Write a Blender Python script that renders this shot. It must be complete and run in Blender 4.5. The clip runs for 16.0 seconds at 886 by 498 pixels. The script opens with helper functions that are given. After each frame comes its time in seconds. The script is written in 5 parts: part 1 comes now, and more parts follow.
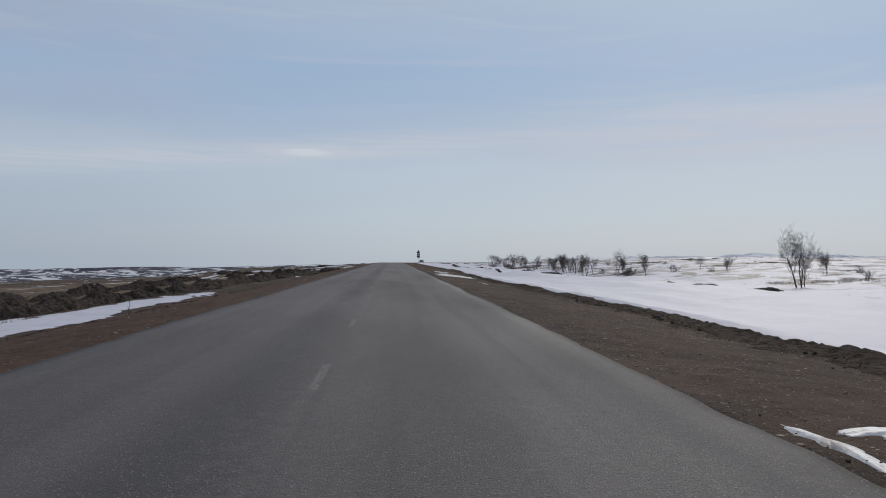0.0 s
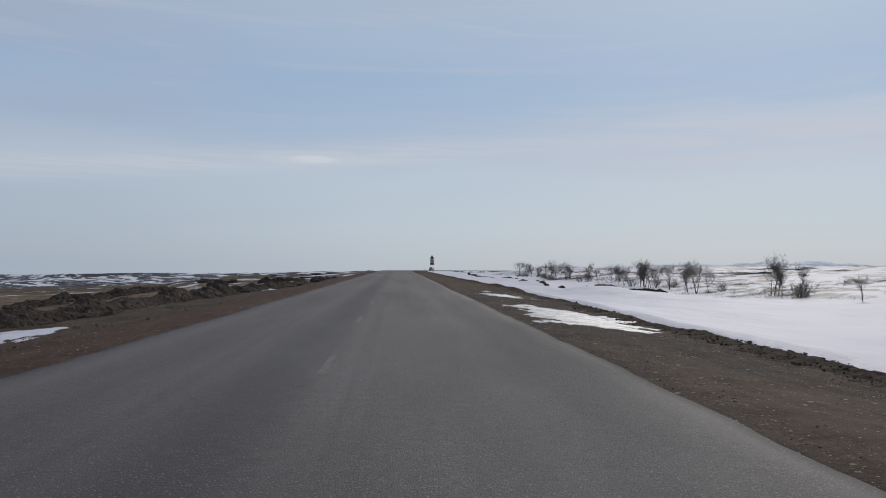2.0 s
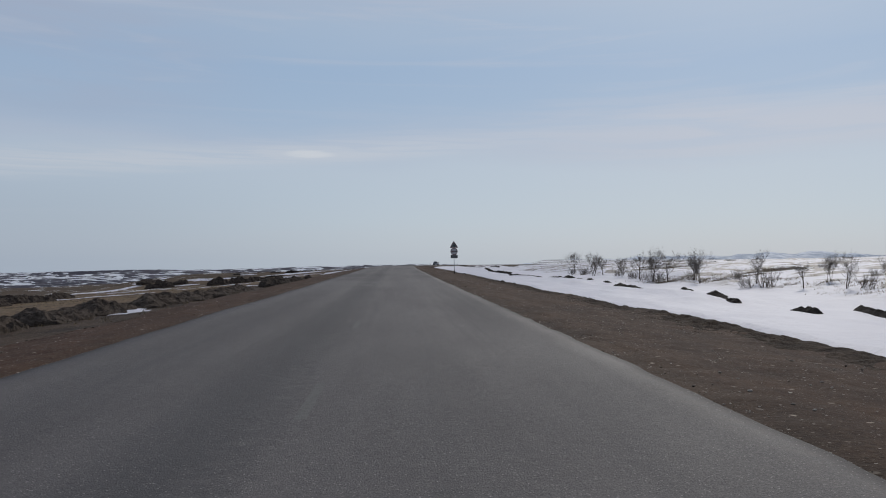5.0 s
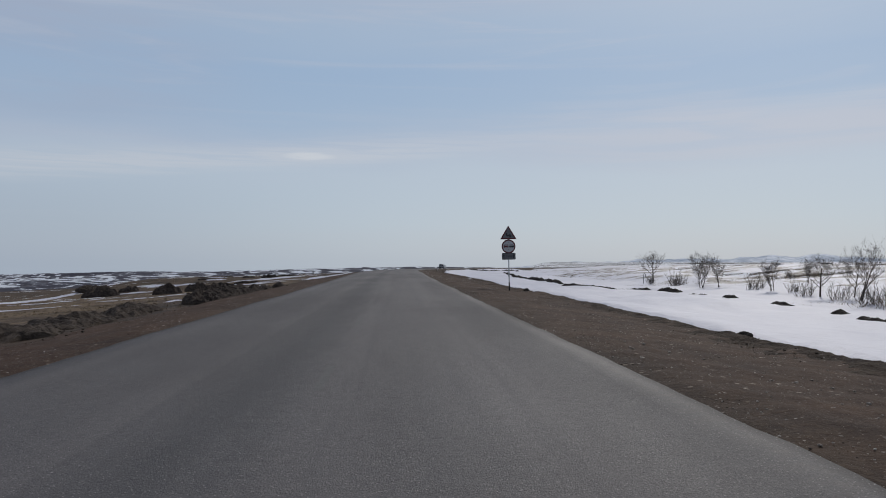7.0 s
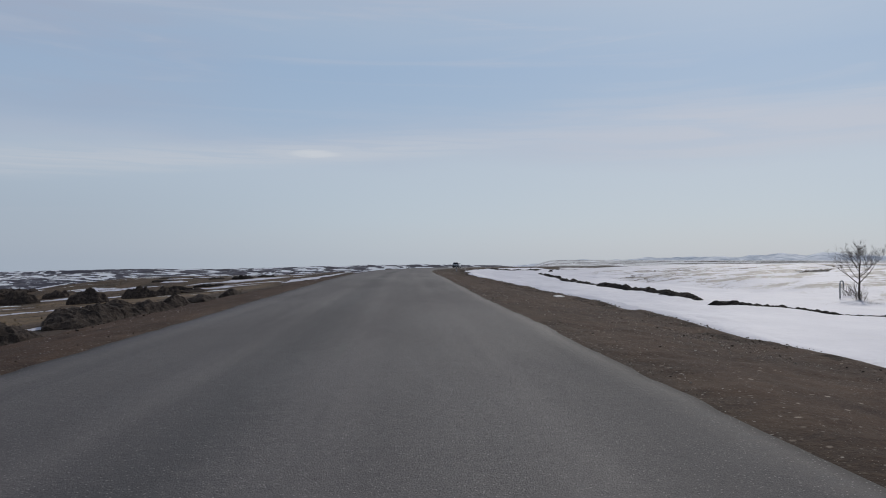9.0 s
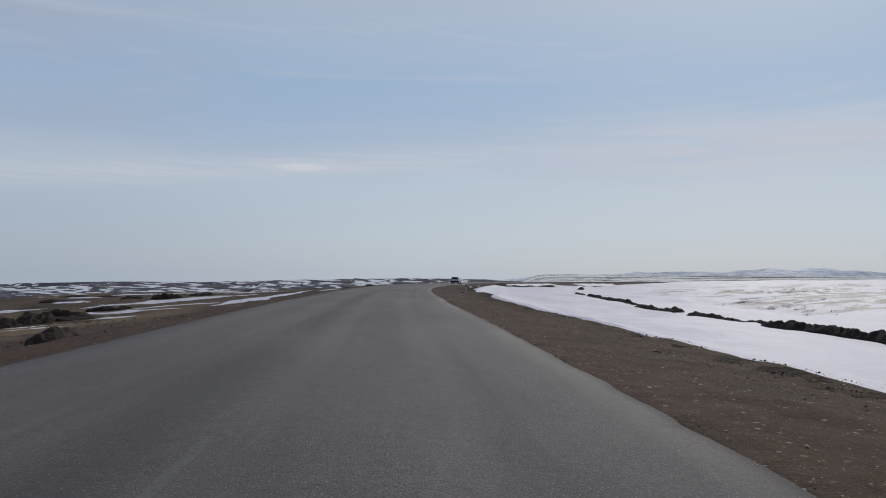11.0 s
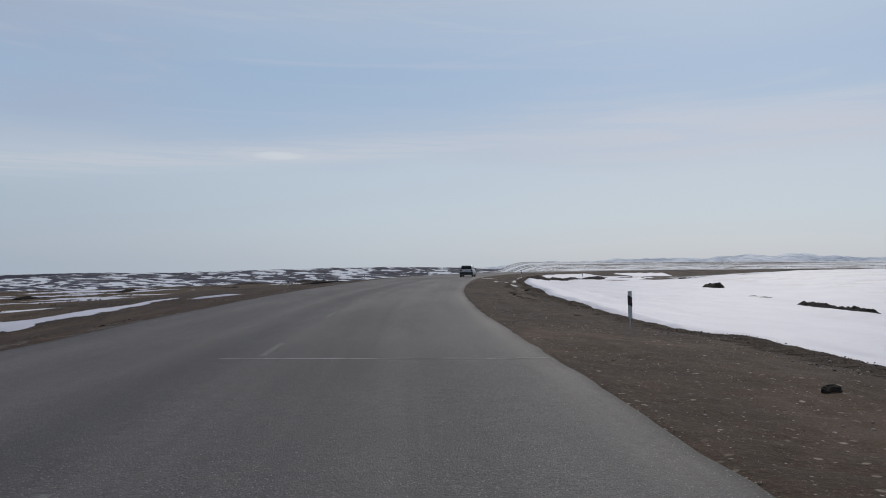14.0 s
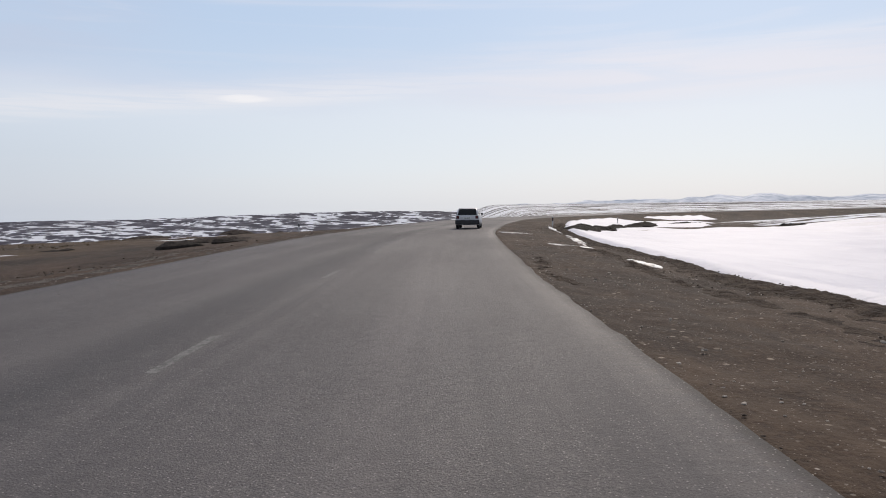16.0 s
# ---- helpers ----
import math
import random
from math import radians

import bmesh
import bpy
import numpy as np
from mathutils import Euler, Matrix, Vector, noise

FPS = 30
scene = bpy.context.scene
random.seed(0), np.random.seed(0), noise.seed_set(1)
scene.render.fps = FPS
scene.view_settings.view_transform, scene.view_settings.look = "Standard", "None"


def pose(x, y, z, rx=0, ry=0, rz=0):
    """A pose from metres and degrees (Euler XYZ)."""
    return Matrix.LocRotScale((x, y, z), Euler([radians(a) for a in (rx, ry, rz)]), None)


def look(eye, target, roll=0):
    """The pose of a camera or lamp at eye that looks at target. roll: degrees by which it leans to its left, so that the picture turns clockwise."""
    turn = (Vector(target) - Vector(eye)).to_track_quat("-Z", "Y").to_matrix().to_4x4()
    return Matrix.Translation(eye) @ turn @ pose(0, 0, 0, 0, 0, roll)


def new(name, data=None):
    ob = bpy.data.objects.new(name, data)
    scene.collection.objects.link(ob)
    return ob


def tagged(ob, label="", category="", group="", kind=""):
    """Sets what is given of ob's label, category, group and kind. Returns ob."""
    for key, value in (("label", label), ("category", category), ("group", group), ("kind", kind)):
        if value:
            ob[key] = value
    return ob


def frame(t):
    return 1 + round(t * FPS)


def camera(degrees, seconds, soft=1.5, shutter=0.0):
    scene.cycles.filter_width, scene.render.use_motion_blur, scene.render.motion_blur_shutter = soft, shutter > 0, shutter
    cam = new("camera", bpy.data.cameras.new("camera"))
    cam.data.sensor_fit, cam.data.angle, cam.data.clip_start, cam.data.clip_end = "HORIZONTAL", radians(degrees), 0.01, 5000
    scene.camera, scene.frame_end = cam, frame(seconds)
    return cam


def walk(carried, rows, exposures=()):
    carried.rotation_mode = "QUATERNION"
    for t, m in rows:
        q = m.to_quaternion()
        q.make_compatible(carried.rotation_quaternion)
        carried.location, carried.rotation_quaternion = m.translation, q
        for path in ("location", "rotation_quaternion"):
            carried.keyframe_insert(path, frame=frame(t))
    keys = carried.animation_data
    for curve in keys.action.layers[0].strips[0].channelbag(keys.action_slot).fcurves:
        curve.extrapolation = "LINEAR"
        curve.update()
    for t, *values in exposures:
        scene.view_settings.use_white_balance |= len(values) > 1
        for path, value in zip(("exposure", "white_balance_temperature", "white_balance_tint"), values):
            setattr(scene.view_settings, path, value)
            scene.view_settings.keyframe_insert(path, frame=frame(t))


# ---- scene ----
cam = camera(62.0, 16.0, soft=1.0)
PATH = [
    (0, (0.76, 0.00, 1.35), (4.16, 49.88, 1.971), 0.12),
    (0.5, (0.76, 9.97, 1.35), (3.39, 59.89, 2.285), 0.28),
    (1, (0.76, 19.95, 1.35), (3.24, 69.88, 2.451), 0.25),
    (1.5, (0.76, 29.94, 1.35), (2.90, 79.88, 2.439), 0.40),
    (2, (0.76, 39.94, 1.35), (3.73, 89.84, 2.470), 0.40),
    (2.5, (0.76, 49.94, 1.35), (4.33, 99.81, 2.126), 0.23),
    (3, (0.76, 59.96, 1.35), (3.50, 109.87, 2.195), 0.15),
    (3.5, (0.76, 69.98, 1.35), (4.19, 119.85, 2.255), -0.17),
    (4, (0.76, 80.01, 1.35), (4.16, 129.89, 1.941), -0.25),
    (6.5, (0.76, 129.29, 1.35), (3.64, 179.20, 2.233), 0.10),
    (7, (0.76, 138.93, 1.35), (3.99, 188.82, 2.202), -0.04),
    (7.5, (0.76, 148.51, 1.35), (4.23, 198.38, 2.214), -0.17),
    (8, (0.76, 158.01, 1.35), (3.51, 207.92, 2.249), 0.05),
    (8.5, (0.77, 167.51, 1.35), (4.56, 217.36, 2.027), -0.12),
    (9, (0.83, 177.09, 1.35), (3.69, 227.01, 2.048), 0.03),
    (11.5, (1.60, 226.14, 1.35), (5.44, 275.95, 3.238), 0.26),
    (12, (1.81, 236.17, 1.35), (5.75, 286.01, 2.226), 0.16),
    (12.5, (2.01, 246.23, 1.35), (6.52, 296.00, 2.965), 0.12),
    (13, (2.23, 256.25, 1.35), (7.03, 306.01, 2.595), 0.16),
    (13.5, (2.50, 266.24, 1.35), (7.30, 315.99, 2.551), -0.11),
    (14, (2.84, 276.19, 1.35), (8.00, 325.91, 2.500), -0.19),
    (14.5, (3.29, 286.10, 1.35), (8.73, 335.80, 1.606), -0.18),
    (15, (3.98, 295.97, 1.35), (9.13, 345.67, -0.374), 0.44),
    (15.5, (4.93, 305.77, 1.35), (10.92, 355.34, -1.354), 0.03),
    (16, (6.15, 315.51, 1.35), (13.22, 364.94, -1.342), -0.80),
]


def grade(y):
    """The road's long profile: level at first, then falling gently past a crest."""
    a = np.clip(np.asarray(y, float), 185, 430) - 185
    return -0.006 * np.where(a < 80, a * a / 160, a - 40)


def on_grade(eye, target):
    """Carry an eye and its aim over the road's profile."""
    h, fall = float(grade(eye[1])), float(grade(eye[1] + 1) - grade(eye[1] - 1)) / 2
    return (eye[0], eye[1], eye[2] + h), (target[0], target[1], target[2] + h + 50 * fall)


walk(cam, [(t, look(*on_grade(eye, target), roll)) for t, eye, target, roll in PATH],
     [(0, 0.04, 6530, 10), (0.5, 0.06, 6560, 10), (1.0, 0.05, 6560, 10), (1.5, 0.16, 6600, 10), (2.0, 0.06, 6540, 10), (3.0, 0.0, 6500, 10), (4.0, 0.02, 6500, 10), (6.5, 0.03, 6500, 10),
      (7.3, 0.0, 6500, 10), (8.0, 0.09, 6530, 10), (8.5, 0.03, 6500, 10), (9.2, 0.01, 6500, 10), (11.5, 0.04, 6520, 10), (12.5, 0.07, 6540, 10), (13.0, 0.14, 6580, 10), (13.5, 0.02, 6510, 10),
      (14.0, 0.09, 6540, 10), (14.4, 0.01, 6530, 10), (14.9, 0.27, 6720, 10), (15.5, 0.54, 6950, 13), (16.0, 0.58, 7050, 14)])

# ---- daylight: thin high cloud, sun ahead and to the right ----
SUN_AZ, SUN_EL = radians(29), radians(37)
world = bpy.data.worlds.new("sky")
scene.world = world
world.use_nodes = True
wn = world.node_tree
bg = wn.nodes["Background"]


def wnode(kind, **put):
    n = wn.nodes.new(kind)
    for k, v in put.items():
        n.inputs[k].default_value = v
    return n


sky = wn.nodes.new("ShaderNodeTexSky")
sky.sky_type, sky.sun_disc = "NISHITA", False
sky.sun_elevation, sky.sun_rotation = SUN_EL, SUN_AZ
sky.air_density, sky.dust_density, sky.ozone_density = 1.0, 1.2, 1.0
coord = wn.nodes.new("ShaderNodeTexCoord")
parts = wn.nodes.new("ShaderNodeSeparateXYZ")
wn.links.new(coord.outputs["Generated"], parts.inputs[0])

def wmath(op, a, b=0.0, c=0.0):
    n = wn.nodes.new("ShaderNodeMath")
    n.operation = op
    for i, v in enumerate((a, b, c)):
        if isinstance(v, (int, float)):
            n.inputs[i].default_value = v
        else:
            wn.links.new(v, n.inputs[i])
    return n.outputs[0]


def wnoise(scale, stretch, detail, tilt=0.0, twist=0.4):
    m = wn.nodes.new("ShaderNodeMapping")
    m.inputs["Scale"].default_value, m.inputs["Rotation"].default_value = stretch, (0, radians(tilt), 0)
    wn.links.new(coord.outputs["Generated"], m.inputs[0])
    n = wnode("ShaderNodeTexNoise", Scale=scale, Detail=detail, Roughness=0.58, Distortion=twist)
    wn.links.new(m.outputs[0], n.inputs["Vector"])
    return n.outputs[0]


def wramp(v, lo, hi, a=0.0, b=1.0):
    n = wn.nodes.new("ShaderNodeMapRange")
    n.interpolation_type = "SMOOTHSTEP"
    for i, q in enumerate((lo, hi, a, b), 1):
        n.inputs[i].default_value = q
    wn.links.new(v, n.inputs[0])
    return n.outputs[0]


def wlayer(f, base, colour):
    n = wn.nodes.new("ShaderNodeMix")
    n.data_type = "RGBA"
    wn.links.new(f, n.inputs[0])
    wn.links.new(base, n.inputs[6])
    n.inputs[7].default_value = (*colour, 1)
    return n.outputs[2]


side, rise = parts.outputs[0], parts.outputs[2]
broad, wisp, thread = wnoise(1.3, (1.6, 0.9, 9.0), 5, -4), wnoise(2.2, (1.4, 1.0, 20.0), 7, -5, 0.8), wnoise(5.0, (1.2, 1.0, 30.0), 6, -3, 1.2)
height = wmath("MULTIPLY_ADD", broad, 0.08, wmath("ADD", rise, -0.04))
# cloud cover by height above the horizon: milky low down, thinner bluish gaps higher up
bands = wn.nodes.new("ShaderNodeValToRGB")
el = bands.color_ramp.elements
el[0].position, el[0].color = 0.0, (4.55, 5.4, 6.4, 1)
el[1].position, el[1].color = 1.0, (1.75, 2.0, 2.5, 1)
for pos, c in ((0.06, (4.6, 5.55, 6.65)), (0.12, (4.65, 5.5, 6.6)), (0.155, (4.35, 5.1, 6.35)), (0.19, (3.55, 4.75, 6.4)), (0.25, (3.35, 4.62, 6.4)), (0.31, (3.8, 4.9, 6.4)), (0.37, (4.3, 4.95, 6.15)), (0.46, (3.0, 3.4, 4.2)), (0.7, (2.1, 2.4, 3.1))):
    e = el.new(pos)
    e.color = (*c, 1)
wn.links.new(height, bands.inputs[0])
air = bands.outputs[0]
air = wlayer(wmath("MULTIPLY", wramp(side, 0.05, -0.5, 0.0, 0.75), wramp(rise, 0.16, 0.05)), air, (3.7, 4.45, 5.6))
# a mauve veil spread out to the left, a brighter ledge of cloud rising from the left, pale sheets to the right
veil = wmath("MULTIPLY", wmath("MULTIPLY", wramp(side, -0.12, -0.42), wramp(rise, 0.14, 0.22)), wramp(broad, 0.35, 0.62, 0.1, 0.85))
air = wlayer(veil, air, (3.85, 4.4, 5.65))
line = wmath("SUBTRACT", rise, wmath("MULTIPLY_ADD", side, 0.075, wmath("MULTIPLY_ADD", wisp, 0.03, 0.135)))
ledge = wmath("MULTIPLY", wramp(wmath("ABSOLUTE", line), 0.024, 0.0), wmath("MULTIPLY", wramp(side, 0.2, -0.1, 0.35, 1.0), wramp(thread, 0.32, 0.58, 0.25, 0.9)))
air = wlayer(ledge, air, (5.35, 5.8, 6.6))
sheet_right = wmath("MULTIPLY", wmath("MULTIPLY", wramp(side, -0.05, 0.4), wramp(wmath("ABSOLUTE", wmath("SUBTRACT", height, 0.165)), 0.05, 0.0)), wramp(wisp, 0.36, 0.6, 0.15, 0.8))
air = wlayer(sheet_right, air, (5.0, 5.35, 6.25))
# fine threads of high cloud, strongest overhead
air = wlayer(wmath("MULTIPLY", wramp(wisp, 0.5, 0.72, 0.0, 0.55), wramp(rise, 0.14, 0.36, 0.15, 1.0)), air, (4.9, 5.35, 6.35))
spot = wmath("ADD", wmath("POWER", wmath("MULTIPLY_ADD", side, 28.0, 3.2), 2.0), wmath("POWER", wmath("MULTIPLY", wmath("SUBTRACT", line, -0.001), 260.0), 2.0))
air = wlayer(wmath("MULTIPLY", wramp(spot, 1.3, 0.0, 0.0, 0.85), wramp(thread, 0.3, 0.55, 0.3, 1.0)), air, (6.3, 6.6, 7.1))
mix = wn.nodes.new("ShaderNodeMix")
mix.data_type = "RGBA"
mix.inputs[0].default_value = 0.88
wn.links.new(sky.outputs[0], mix.inputs[6])
wn.links.new(air, mix.inputs[7])
wn.links.new(mix.outputs[2], bg.inputs[0])
bg.inputs[1].default_value = 0.09

sun = new("sun", bpy.data.lights.new("sun", "SUN"))
sun.data.energy, sun.data.angle, sun.data.color = 1.75, radians(1.2), (1.0, 0.95, 0.88)
sun.matrix_world = look((0, 0, 0), (-math.sin(SUN_AZ) * math.cos(SUN_EL), -math.cos(SUN_AZ) * math.cos(SUN_EL), -math.sin(SUN_EL)))


# ---- materials ----
class Shader:
    """A small builder for node materials in world-size coordinates."""

    def __init__(self, name, rough=0.8, metal=0.0, spec=0.4):
        self.m = bpy.data.materials.new(name)
        self.m.use_nodes = True
        self.t = self.m.node_tree
        self.b = self.t.nodes["Principled BSDF"]
        self.b.inputs["Roughness"].default_value = rough
        self.b.inputs["Metallic"].default_value = metal
        self.b.inputs["Specular IOR Level"].default_value = spec
        self.pos = self.t.nodes.new("ShaderNodeNewGeometry").outputs["Position"]

    def link(self, a, b):
        self.t.links.new(a, b)

    def noise(self, scale, detail=4, rough=0.6, stretch=(1, 1, 1), distort=0.0, local=False):
        mp = self.t.nodes.new("ShaderNodeMapping")
        mp.inputs["Scale"].default_value = stretch
        src = self.pos
        if local:
            src = self.t.nodes.new("ShaderNodeTexCoord").outputs["Object"]
        self.link(src, mp.inputs[0])
        n = self.t.nodes.new("ShaderNodeTexNoise")
        n.inputs["Scale"].default_value, n.inputs["Detail"].default_value = scale, detail
        n.inputs["Roughness"].default_value, n.inputs["Distortion"].default_value = rough, distort
        self.link(mp.outputs[0], n.inputs["Vector"])
        return n.outputs[0]

    def cells(self, scale, stretch=(1, 1, 1)):
        mp = self.t.nodes.new("ShaderNodeMapping")
        mp.inputs["Scale"].default_value = stretch
        self.link(self.pos, mp.inputs[0])
        n = self.t.nodes.new("ShaderNodeTexVoronoi")
        n.inputs["Scale"].default_value = scale
        self.link(mp.outputs[0], n.inputs["Vector"])
        return n.outputs["Distance"], n.outputs["Color"]

    def ramp(self, v, lo, hi, a=0.0, b=1.0):
        n = self.t.nodes.new("ShaderNodeMapRange")
        n.inputs[1].default_value, n.inputs[2].default_value = lo, hi
        n.inputs[3].default_value, n.inputs[4].default_value = a, b
        self.link(v, n.inputs[0])
        return n.outputs[0]

    def math(self, op, a, b):
        n = self.t.nodes.new("ShaderNodeMath")
        n.operation = op
        for i, v in enumerate((a, b)):
            if isinstance(v, (int, float)):
                n.inputs[i].default_value = v
            else:
                self.link(v, n.inputs[i])
        return n.outputs[0]

    def mix(self, f, a, b):
        n = self.t.nodes.new("ShaderNodeMix")
        n.data_type = "RGBA"
        for i, v in ((0, f), (6, a), (7, b)):
            if isinstance(v, tuple):
                n.inputs[i].default_value = (*v, 1)
            elif isinstance(v, (int, float)):
                n.inputs[i].default_value = v
            else:
                self.link(v, n.inputs[i])
        return n.outputs[2]

    def attr(self, name):
        n = self.t.nodes.new("ShaderNodeAttribute")
        n.attribute_name = name
        return n.outputs["Fac"]

    def rand(self):
        return self.t.nodes.new("ShaderNodeObjectInfo").outputs["Random"]

    def island(self):
        return self.t.nodes.new("ShaderNodeNewGeometry").outputs["Random Per Island"]

    def colour(self, v):
        if isinstance(v, tuple):
            self.b.inputs["Base Color"].default_value = (*v, 1)
        else:
            self.link(v, self.b.inputs["Base Color"])
        return self

    def rough(self, v):
        self.link(v, self.b.inputs["Roughness"])
        return self

    def bump(self, v, strength=0.4, distance=0.02):
        n = self.t.nodes.new("ShaderNodeBump")
        n.inputs["Strength"].default_value, n.inputs["Distance"].default_value = strength, distance
        self.link(v, n.inputs["Height"])
        self.link(n.outputs[0], self.b.inputs["Normal"])
        return self


def make_asphalt():
    s = Shader("asphalt", 0.78, 0, 0.35)
    along = s.t.nodes.new("ShaderNodeCombineXYZ")
    s.link(s.attr("across"), along.inputs[0])
    s.link(s.attr("along"), along.inputs[1])
    ground_pos = s.pos
    fine, mid, coarse = s.noise(70, 2, 0.7), s.noise(22, 3, 0.65), s.noise(5, 4, 0.65)
    s.pos = along.outputs[0]
    streak = s.noise(1.0, 4, 0.55, (2.2, 0.03, 1))
    thin = s.noise(1.0, 3, 0.6, (9.0, 0.06, 1))
    patch = s.noise(0.16, 5, 0.62, (1.6, 0.35, 1))
    s.pos = ground_pos
    wheel = s.math("SINE", s.math("ADD", s.math("MULTIPLY", s.attr("across"), 3.5), s.math("MULTIPLY", streak, 2.0)), 0)
    base = s.mix(s.ramp(fine, 0.32, 0.68), (0.0324, 0.0295, 0.0302), (0.1602, 0.1442, 0.1418))
    base = s.mix(s.ramp(mid, 0.36, 0.66, 0.55, 0.0), base, (0.0522, 0.0486, 0.0520))
    base = s.mix(s.ramp(coarse, 0.45, 0.7, 0.0, 0.3), base, (0.1305, 0.1172, 0.1162))
    base = s.mix(s.ramp(wheel, 0.1, 1.0, 0.0, 0.28), base, (0.1395, 0.1251, 0.1229))
    seam = s.math("ABSOLUTE", s.math("ADD", s.math("ADD", s.attr("across"), 0.75), s.math("MULTIPLY", s.math("SUBTRACT", coarse, 0.5), 0.9)), 0)
    base = s.mix(s.math("MULTIPLY", s.ramp(seam, 0.65, 0.1, 0.0, 0.75), s.ramp(patch, 0.3, 0.45)), base, (0.0423, 0.0400, 0.0425))
    base = s.mix(s.ramp(streak, 0.5, 0.72, 0.0, 0.55), base, (0.0558, 0.0521, 0.0548))
    base = s.mix(s.ramp(thin, 0.55, 0.75, 0.0, 0.3), base, (0.0630, 0.0582, 0.0595))
    base = s.mix(s.ramp(patch, 0.46, 0.68, 0.0, 0.5), base, (0.0594, 0.0556, 0.0586))
    dust = s.math("MULTIPLY", s.ramp(s.attr("edge"), 0.5, 0.0, 0.0, 0.45), s.ramp(coarse, 0.4, 0.65))
    base = s.mix(dust, base, (0.0927, 0.0703, 0.0605))
    base = s.mix(s.ramp(s.attr("edge"), 0.15, 0.03, 0.0, 0.85), base, (0.0288, 0.0234, 0.0217))
    base = s.mix(s.ramp(s.noise(11, 3, 0.7), 0.52, 0.7, 0, 0.45), base, (0.0378, 0.0356, 0.0369))
    dist, col = s.cells(30)
    base = s.mix(s.ramp(dist, 0.08, 0.22, 0.75, 0.0), base, (0.3033, 0.2736, 0.2665))
    s.colour(base)
    s.rough(s.ramp(patch, 0.3, 0.7, 0.66, 0.86))
    s.bump(s.math("ADD", fine, s.math("MULTIPLY", mid, 0.9)), 0.7, 0.012)
    return s.m


def make_ground():
    s = Shader("soil_and_steppe", 0.92, 0, 0.2)
    big, mid, fine = s.noise(0.06, 5, 0.6), s.noise(0.8, 5, 0.65), s.noise(14, 4, 0.7)
    base = s.mix(s.ramp(mid, 0.36, 0.66), (0.0226, 0.0134, 0.0082), (0.0656, 0.0413, 0.0253))
    base = s.mix(s.ramp(s.noise(3.3, 5, 0.7), 0.5, 0.66, 0, 0.6), base, (0.0190, 0.0114, 0.0071))
    base = s.mix(s.ramp(big, 0.4, 0.62, 0, 0.55), base, (0.0510, 0.0318, 0.0203))
    base = s.mix(s.ramp(fine, 0.5, 0.7, 0, 0.65), base, (0.0875, 0.0597, 0.0401))
    base = s.mix(s.ramp(fine, 0.48, 0.3, 0, 0.7), base, (0.0175, 0.0114, 0.0077))
    lane = s.t.nodes.new("ShaderNodeCombineXYZ")
    s.link(s.attr("u"), lane.inputs[0])
    keep, s.pos = s.pos, lane.outputs[0]
    track = s.noise(1.0, 3, 0.6, (1.5, 1, 1))
    s.pos = keep
    base = s.mix(s.ramp(s.math("ADD", track, s.math("MULTIPLY", mid, 0.25)), 0.6, 0.78, 0, 0.5), base, (0.0219, 0.0140, 0.0094))
    base = s.mix(s.ramp(s.math("ADD", track, s.math("MULTIPLY", mid, 0.25)), 0.56, 0.42, 0, 0.35), base, (0.0692, 0.0470, 0.0318))
    # damp stains and reddish patches
    stain = s.noise(0.32, 6, 0.66, (1, 0.5, 1), 0.4)
    base = s.mix(s.ramp(stain, 0.5, 0.6, 0, 0.72), base, (0.0211, 0.0144, 0.0103))
    base = s.mix(s.ramp(stain, 0.47, 0.36, 0, 0.6), base, (0.0931, 0.0643, 0.0439))
    base = s.mix(s.math("MULTIPLY", s.attr("rust"), 0.85), base, s.mix(s.ramp(s.math("ADD", mid, s.math("MULTIPLY", s.math("SUBTRACT", fine, 0.5), 0.6)), 0.3, 0.7), (0.0350, 0.0150, 0.0080), (0.0820, 0.0400, 0.0215)))
    # small pale stones pressed into the soil
    for scale, share, lo, hi in ((46, 0.7, (0.0810, 0.0605, 0.0439), (0.24, 0.2, 0.17)), (7.5, 0.86, (0.0972, 0.0757, 0.0583), (0.3312, 0.2752, 0.2184))):
        dist, tone = s.cells(scale)
        few = s.t.nodes.new("ShaderNodeSeparateColor")
        s.link(tone, few.inputs[0])
        grit = s.math("MULTIPLY", s.ramp(dist, 0.3, 0.18), s.ramp(few.outputs[0], share, share + 0.04))
        base = s.mix(s.math("MULTIPLY", grit, s.ramp(s.attr("far"), 0.2, 0.0)), base, s.mix(few.outputs[1], lo, hi))
    dist, tone = s.cells(16)
    few = s.t.nodes.new("ShaderNodeSeparateColor")
    s.link(tone, few.inputs[0])
    stone = s.math("MULTIPLY", s.ramp(dist, 0.26, 0.16), s.ramp(few.outputs[0], 0.76, 0.8))
    base = s.mix(s.math("MULTIPLY", stone, s.ramp(s.attr("far"), 0.2, 0.0)), base, s.mix(few.outputs[1], (0.0891, 0.0681, 0.0515), (0.34, 0.3, 0.26)))
    # dry grass of the open steppe
    blade = s.noise(3.0, 5, 0.75, (1, 0.35, 1))
    straw = s.mix(s.ramp(blade, 0.35, 0.7), (0.075, 0.05, 0.029), (0.21, 0.146, 0.085))
    base = s.mix(s.math("MULTIPLY", s.attr("grass"), s.ramp(s.noise(0.12, 5, 0.65), 0.36, 0.52)), base, straw)
    # distant hills: dark scrub
    far = s.attr("far")
    base = s.mix(far, base, s.mix(s.ramp(s.noise(0.012, 5, 0.6, (1, 0.4, 1)), 0.35, 0.65), (0.03, 0.027, 0.026), (0.075, 0.064, 0.055)))
